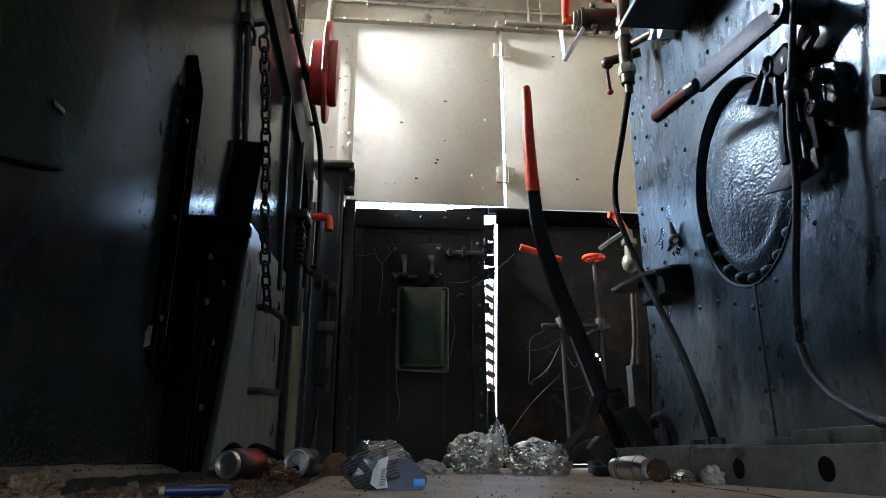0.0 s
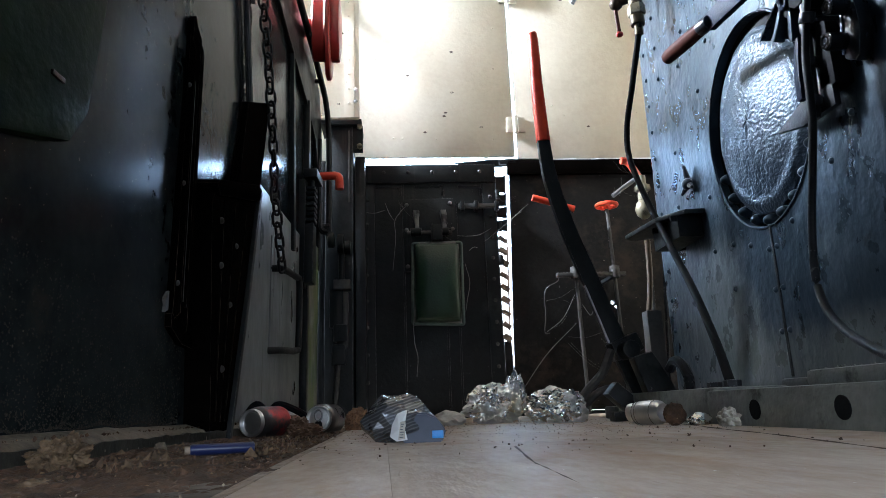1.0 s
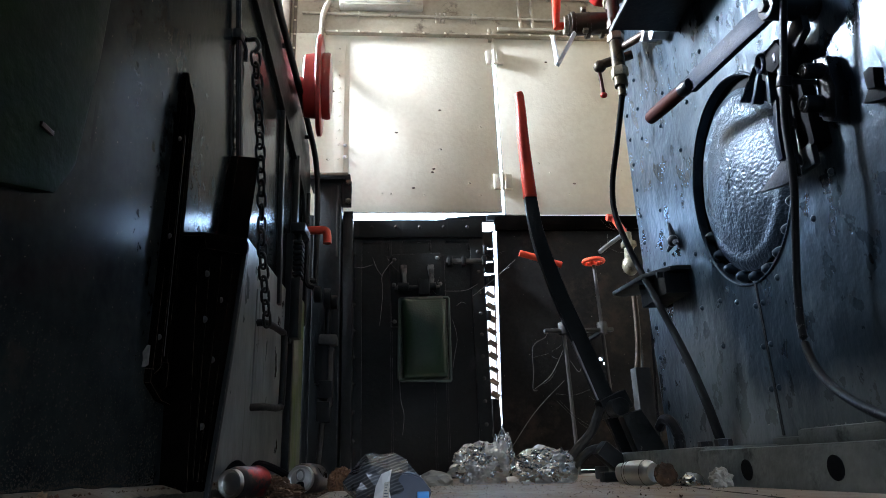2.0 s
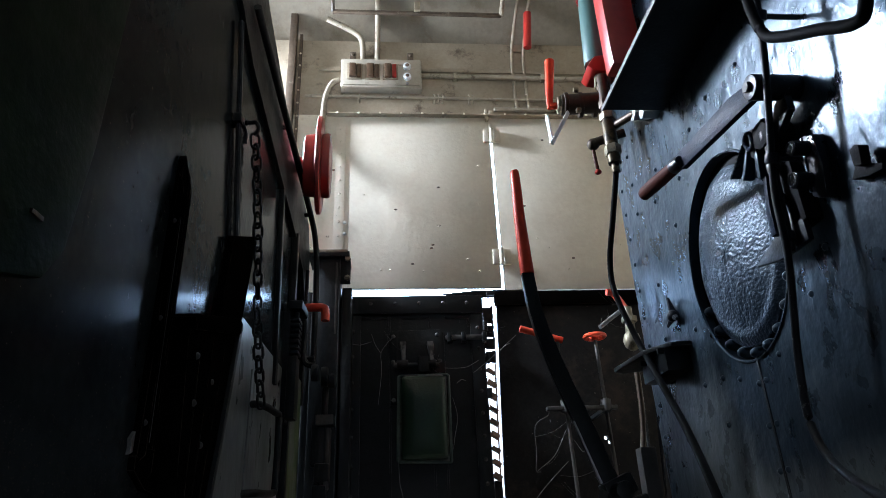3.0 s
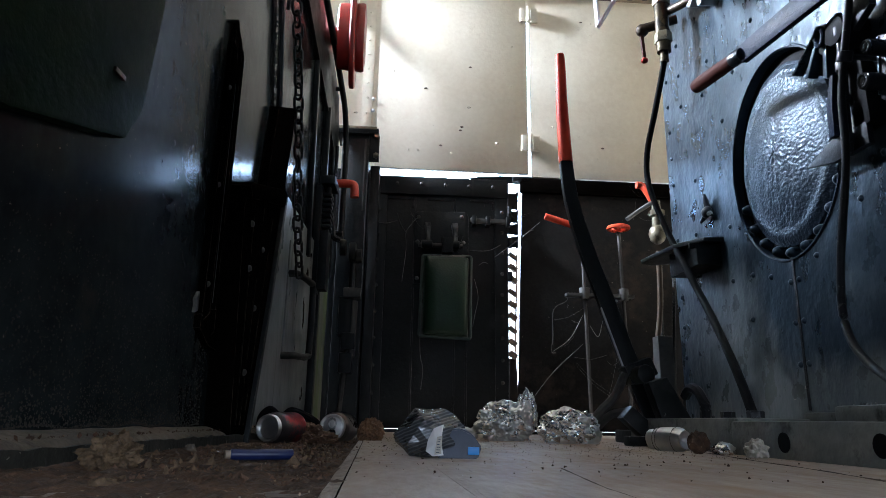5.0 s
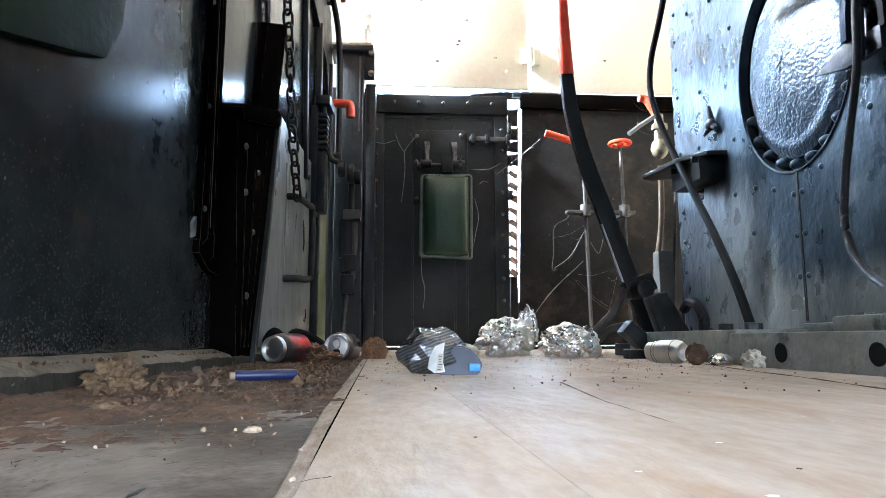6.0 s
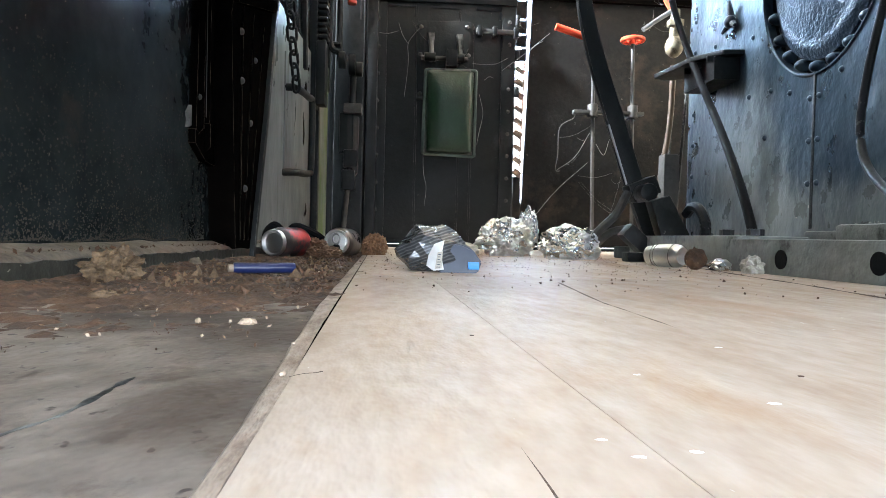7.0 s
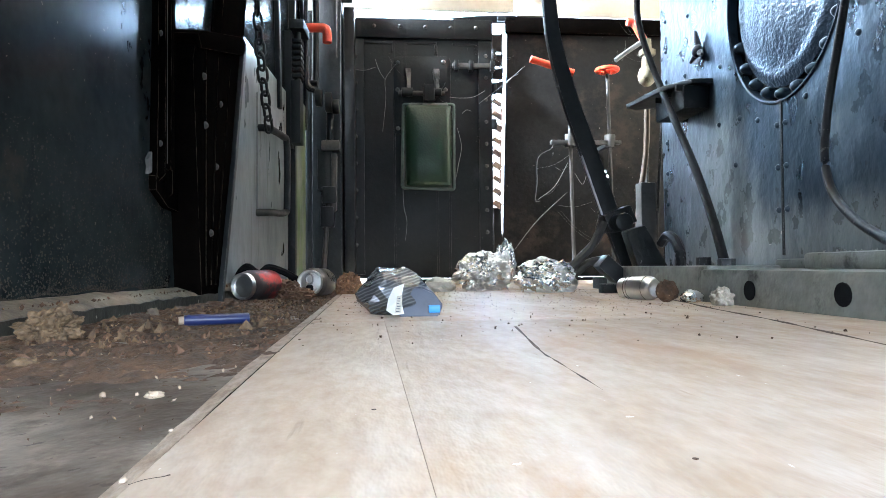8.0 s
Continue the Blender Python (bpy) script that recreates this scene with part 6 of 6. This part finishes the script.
crumple("foil_ball", (0.335, 1.72, 0.0), (0.066, 0.05, 0.050), 3.1, FOIL, "crumpled silver foil wrapper with dark creases", "foil", 5, 0.34, 2.2, 0.018)
tip = crumple("foil_ball", (0.395, 1.74, 0.03), (0.026, 0.022, 0.05), 8.4, FOIL, "upright twist of crumpled silver foil", "foil", 5, 0.34, 2.2, 0.018)
crumple("foil_ball", (0.455, 1.56, 0.0), (0.066, 0.05, 0.044), 5.7, FOIL, "rounded ball of crumpled silver foil", "foil", 5, 0.24, 2.4, 0.016)
crumple("foil_scrap", (0.572, 1.105, 0.0), (0.018, 0.016, 0.010), 2.2, FOIL, "small scrap of crumpled foil", "foil", 3)
crumple("paper_ball", (0.572, 1.012, 0.0), (0.012, 0.02, 0.014), 4.4, PAPER, "crumpled off-white paper by the plinth", "paper", 4, 0.42, 2.4, 0.015)
crumple("paper_ball", (0.225, 1.66, 0.0), (0.034, 0.025, 0.019), 6.1, PAPER, "crumpled pale paper on the boards", "paper", 3)
crumple("pine_cone", (0.018, 1.58, -0.004), (0.027, 0.022, 0.029), 9.3, PINE, "dry orange-brown pine cone", "cone", 5, 0.22, 7)
crumple("dirt_clod", (-0.19, 0.71, -0.006), (0.021, 0.02, 0.016), 1.3, GOLDCLOD, "brown clod of dried dirt by the kerb", "clod", 5, 0.5, 2.6)
crumple("dirt_clod", (-0.2, 0.99, -0.006), (0.008, 0.009, 0.009), 7.3, KERB, "grey lump of grit by the kerb", "clod", 3, 0.3)
crumple("biscuit_crumb", (-0.138, 0.565, -0.006), (0.010, 0.006, 0.004), 2.8, GOLDCLOD, "pale crumb of food in the grit", "crumb", 3, 0.4)
crumple("biscuit_crumb", (-0.018, 0.455, -0.006), (0.0045, 0.003, 0.002), 6.6, CRUMB, "pale crumb of food on the footplate", "crumb", 3, 0.4)
crumple("biscuit_crumb", (-0.045, 0.46, -0.006), (0.0016, 0.0016, 0.0016), 1.6, CRUMB, "tiny pale crumb on the footplate", "crumb", 2, 0.4)
crumple("dry_leaf", (-0.105, 1.47, -0.004), (0.03, 0.035, 0.02), 3.9, LEAF, "curled dry brown leaf beside the cans", "leaf", 4, 0.5, 4)
crumple("dry_leaf", (-0.07, 1.43, -0.004), (0.025, 0.025, 0.012), 8.8, LEAF, "curled brown leaf among the grit", "leaf", 4, 0.5, 4)

# crushed carton
carton = thing("crushed_carton", (0.115, 0.93, 0.0), "crushed navy drinks carton printed with pale stripes and a blue tab", "carton")
bm = bmesh.new()
bmesh.ops.create_icosphere(bm, subdivisions=3, radius=1)
for v in bm.verts:
    q = v.co.copy()
    k = 1 + 0.26 * noise.noise(q * 1.7 + Vector((5, 0, 0))) + 0.2 * abs(noise.noise(q * 3.4 + Vector((0, 7, 0))))
    v.co = Vector((0.108 + q.x * k * 0.040, 0.935 + q.y * k * 0.046, max(0.0, 0.026 + q.z * k * 0.031)))
part("film", bm, PRINTFILM, carton, "crinkled grey film printed with pale stripes", smooth=False)
bm = bmesh.new()
front = [(0.121, 0.033), (0.140, 0.034), (0.154, 0.028), (0.165, 0.013), (0.160, 0.0), (0.113, 0.0)]
a = [bm.verts.new((x, 0.886 + 0.2 * z, z)) for x, z in front]
b = [bm.verts.new((0.112 + (x - 0.112) * 0.75, 0.965, z * 1.35 + (0.004 if z else 0))) for x, z in front]
bm.faces.new(a[::-1]), bm.faces.new(b)
for k in range(len(front)):
    j = (k + 1) % len(front)
    bm.faces.new((a[k], a[j], b[j], b[k]))
bmesh.ops.recalc_face_normals(bm, faces=bm.faces[:])
bmesh.ops.bevel(bm, geom=bm.edges[:], offset=0.0015, segments=2, affect="EDGES")
part("panel", bm, NAVY, carton, "smooth navy front panel")
bm = bmesh.new()
ring = [(0.098, 0.008, 0.884), (0.106, 0.0025, 0.880), (0.1185, 0.004, 0.8795), (0.1165, 0.013, 0.8815), (0.1165, 0.026, 0.885), (0.119, 0.0385, 0.889), (0.107, 0.034, 0.889), (0.1005, 0.021, 0.886)]
front = [bm.verts.new((x, y, z)) for x, z, y in ring]
back = [bm.verts.new((x, y + 0.004, z)) for x, z, y in ring]
fold = bm.verts.new((0.1085, 0.8785, 0.017))
for k in range(len(ring)):
    j = (k + 1) % len(ring)
    bm.faces.new((front[k], front[j], fold))
    bm.faces.new((front[j], front[k], back[k], back[j]))
bm.faces.new(back)
bmesh.ops.recalc_face_normals(bm, faces=bm.faces[:])
part("label_patch", bm, PRINTWHITE, carton, "crumpled white printed patch", smooth=False)
part("code_panel", prism([(0.1075, 0.0045), (0.1155, 0.0055), (0.1165, 0.026), (0.1105, 0.0245)], 1, 0.8772, 0.8782, 0.0003), PAPER, carton, "pale printed panel")
for k in range(6):
    part("text_bar", box((0.1092 + 0.0004 * k, 0.8764, 0.0066 + k * 0.003), (0.1132 + 0.0006 * (k % 3), 0.8772, 0.0075 + k * 0.003), 0), NAVY, carton)
part("tab", box((0.1475, 0.8835, 0.0045), (0.161, 0.887, 0.0135), 0.001), SKYBLUE, carton, "bright blue tab")
strap = thing("rubber_strap", (-0.16, 1.6, -0.006), "black rubber strap arching behind the cans", "strap")
part("strap", tube([(-0.232, 1.6, -0.004), (-0.225, 1.6, 0.04), (-0.207, 1.6, 0.062), (-0.188, 1.6, 0.05), (-0.176, 1.6, 0.046), (-0.158, 1.6, 0.06), (-0.12, 1.62, 0.045), (-0.095, 1.63, 0.025), (-0.08, 1.65, -0.002)], 0.008, 8, n=5), HOSE, strap)

lighter = thing("blue_marker", (-0.085, 0.86, -0.004), "dark blue plastic marker pen in the grit", "pen")
part("barrel", rod((-0.112, 0.822, 0.0045), (-0.05, 0.845, 0.0045), 0.0058, seg=16, bev=0.0015), LIGHTERBLUE, lighter)
part("tip", rod((-0.117, 0.82, 0.0045), (-0.111, 0.8225, 0.0045), 0.0042, seg=12, bev=0.001), CRUMB, lighter)

# cobwebs and dangling threads on the far doors
web = thing("cobwebs", (0.3, 2.66, 0.2), "dusty cobweb threads hanging on the far door", "cobweb")
tagged(web, kind="stuff")
for pts in (((0.166, 2.62, 0.377), (0.17, 2.62, 0.286), (0.181, 2.62, 0.232), (0.175, 2.62, 0.159)), ((0.377, 2.62, 0.591), (0.392, 2.62, 0.519), (0.379, 2.62, 0.446), (0.371, 2.62, 0.40)),
            ((0.156, 2.67, 0.861), (0.125, 2.67, 0.825), (0.102, 2.67, 0.786), (0.104, 2.67, 0.735), (0.102, 2.67, 0.685), (0.091, 2.67, 0.583)), ((0.064, 2.67, 0.866), (0.08, 2.67, 0.82), (0.102, 2.67, 0.786)),
            ((0.353, 2.67, 0.721), (0.40, 2.67, 0.719), (0.447, 2.67, 0.724), (0.493, 2.67, 0.749)), ((0.564, 2.6, 0.76), (0.59, 2.6, 0.785), (0.614, 2.6, 0.798)), ((-0.018, 2.67, 0.827), (0.02, 2.67, 0.822), (0.065, 2.67, 0.835)), ((0.401, 2.67, 0.658), (0.42, 2.67, 0.672), (0.438, 2.67, 0.668)),
            ((0.47, 2.68, 0.70), (0.55, 2.66, 0.76), (0.64, 2.6, 0.83)), ((0.655, 2.49, 0.30), (0.72, 2.49, 0.35), (0.775, 2.5, 0.44)), ((0.56, 2.6, 0.08), (0.66, 2.55, 0.22), (0.77, 2.5, 0.33)),
            ((0.80, 2.5, 0.40), (0.83, 2.5, 0.36), (0.85, 2.5, 0.42))):
    part("thread", tube(pts, lambda u: 0.0007 + 0.0009 * abs(math.sin(u * 31 + pts[0][0] * 40)) * math.sin(u * 3.1), 5, n=8), COBWEB, web)

random.seed(33)
for x0, z0, y0, spread, count in ((0.72, 0.40, 2.52, 0.09, 4), (0.95, 0.82, 2.3, 0.07, 7), (0.33, 0.74, 2.655, 0.06, 5), (0.14, 0.84, 2.67, 0.05, 4), (0.55, 0.84, 2.64, 0.06, 4), (0.80, 0.20, 2.45, 0.09, 5)):
    for _ in range(count):
        a = Vector((x0 + random.uniform(-1, 1) * spread, y0, z0 + random.uniform(-1, 1) * spread))
        b = Vector((x0 + random.uniform(-1, 1) * spread, y0 + random.uniform(-0.02, 0.02), z0 + random.uniform(-1, 1) * spread))
        part("thread", tube([a, (a + b) / 2 - Vector((0, 0, 0.012)), b], 0.00028, 4, n=4), COBWEB, web)

# thin uneven layer of dirt along the kerb
bm = bmesh.new()
nx, ny = 80, 330
grid = []
for j in range(ny + 1):
    y = 0.32 + j * 1.6 / ny
    row = []
    for i in range(nx + 1):
        x = wall_x(y, 0.036) + (0.0238 - wall_x(y, 0.036)) * i / nx
        h = 0.0042 * noise.noise((x * 22, y * 22, 0)) + 0.0035 * noise.noise((x * 70, y * 70, 4)) + 0.0016
        h += 0.0028 * abs(noise.noise((x * 190, y * 190, 2))) + 0.0016 * noise.noise((x * 420, y * 300, 6))
        h += 0.004 * max(0, 1 - i / 26) - 0.0075 * max(0, (0.55 - y + 0.35 * (x + 0.1)) / 0.22) + 0.0035 * noise.noise((x * 11, y * 11, 8))
        row.append(bm.verts.new((x, y, -0.006 + h)))
    grid.append(row)
for a, b in zip(grid, grid[1:]):
    for i in range(nx):
        bm.faces.new((a[i], a[i + 1], b[i + 1], b[i]))
tagged(part("dirt_layer", bm, DIRT, smooth=False), "crumbly layer of brown dirt on the footplate", "dirt", kind="stuff")

# grit, leaf crumbs and coal dust, too many to count
random.seed(21)
def scatter(name, mat, count, x0, x1, y0, y1, z, smin, smax, label, crowd=1.0):
    verts, faces = [], []
    for _ in range(count):
        u = random.random() ** crowd
        y = y0 + random.random() * (y1 - y0)
        x = x0(y) + u * (x1(y) - x0(y))
        s = smin + (smax - smin) * random.random() ** 3
        m = Matrix.Translation((x, y, z + s * 0.3)) @ Euler([random.random() * 6 for _ in range(3)]).to_matrix().to_4x4() @ Matrix.Diagonal((s, s * random.uniform(0.4, 0.9), s * random.uniform(0.25, 0.6), 1))
        b0 = len(verts)
        for c in ((1, 0, 0), (-1, 0, 0), (0, 1, 0), (0, -1, 0), (0, 0, 1), (0, 0, -1)):
            verts.append(tuple(m @ Vector([a * random.uniform(0.7, 1.2) for a in c])))
        for f in ((0, 2, 4), (2, 1, 4), (1, 3, 4), (3, 0, 4), (2, 0, 5), (1, 2, 5), (3, 1, 5), (0, 3, 5)):
            faces.append(tuple(b0 + i for i in f))
    me = bpy.data.meshes.new(name)
    me.from_pydata(verts, [], faces)
    me.materials.append(mat)
    return tagged(new(name, me), label, "debris", kind="stuff")


scatter("grit", DIRT, 6000, lambda y: wall_x(y, 0.045), lambda y: 0.026 - 0.05 * max(0, 0.9 - y), 0.58, 1.9, -0.004, 0.0005, 0.0034, "brown grit and leaf crumbs on the footplate", 1.3)
scatter("leaf_crumbs", LEAF, 1800, lambda y: wall_x(y, 0.045), lambda y: 0.02, 0.60, 1.7, -0.005, 0.001, 0.0055, "reddish leaf crumbs on the footplate")
scatter("dirt_crumbs", DIRT, 320, lambda y: wall_x(y, 0.045), lambda y: 0.022, 0.36, 0.7, -0.0055, 0.0003, 0.0017, "fine brown crumbs on the near footplate")
scatter("crust_flakes", GOLDCLOD, 260, lambda y: wall_x(y, 0.045), lambda y: -0.01, 0.6, 1.35, -0.004, 0.002, 0.009, "flakes of golden brown crust in the dirt", 1.2)
scatter("pale_grit", CRUMB, 420, lambda y: wall_x(y, 0.045), lambda y: 0.02, 0.40, 1.6, -0.005, 0.0005, 0.0016, "pale grit on the footplate")
# lumps crowd towards the foot and carry its bounced light in their colour
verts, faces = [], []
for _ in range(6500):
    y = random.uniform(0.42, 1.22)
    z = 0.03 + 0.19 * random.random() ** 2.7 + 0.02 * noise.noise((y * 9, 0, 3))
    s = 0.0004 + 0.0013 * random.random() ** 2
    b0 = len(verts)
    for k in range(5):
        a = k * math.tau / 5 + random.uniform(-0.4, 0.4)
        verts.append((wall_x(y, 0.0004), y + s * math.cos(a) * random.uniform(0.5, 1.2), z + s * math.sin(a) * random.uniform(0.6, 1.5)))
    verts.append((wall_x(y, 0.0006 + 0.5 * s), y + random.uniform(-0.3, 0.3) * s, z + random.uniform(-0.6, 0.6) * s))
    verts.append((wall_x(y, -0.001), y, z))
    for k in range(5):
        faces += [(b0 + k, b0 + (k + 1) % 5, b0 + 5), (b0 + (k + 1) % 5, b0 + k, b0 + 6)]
me = bpy.data.meshes.new("lit_foot_lumps")
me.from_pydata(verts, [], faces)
me.materials.append(LITLUMPS)
tagged(new("lit_foot_lumps", me), "brown lumps on the tender front's foot, coloured paler for light bounced off the floor", "dirt", kind="stuff")
scatter("kerb_dust", DIRT, 500, lambda y: wall_x(y, 0.002), lambda y: wall_x(y, 0.034), 0.2, 1.6, 0.022, 0.001, 0.004, "dirt lying along the kerb")
scatter("board_dust", DIRT, 1800, lambda y: 0.04, lambda y: 0.58, 0.95, 1.95, 0.0, 0.0004, 0.0016, "fine brown dust on the far floor boards")
scatter("board_grit", DIRT, 520, lambda y: 0.02, lambda y: 0.58, 0.6, 1.9, 0.0, 0.0007, 0.0026, "dark specks of grit on the floor boards")
scatter("plinth_grit", PLINTH, 260, lambda y: 0.705, lambda y: 0.80, 0.55, 1.014, 0.0738, 0.001, 0.0042, "grey grit lying along the step of the plinth")
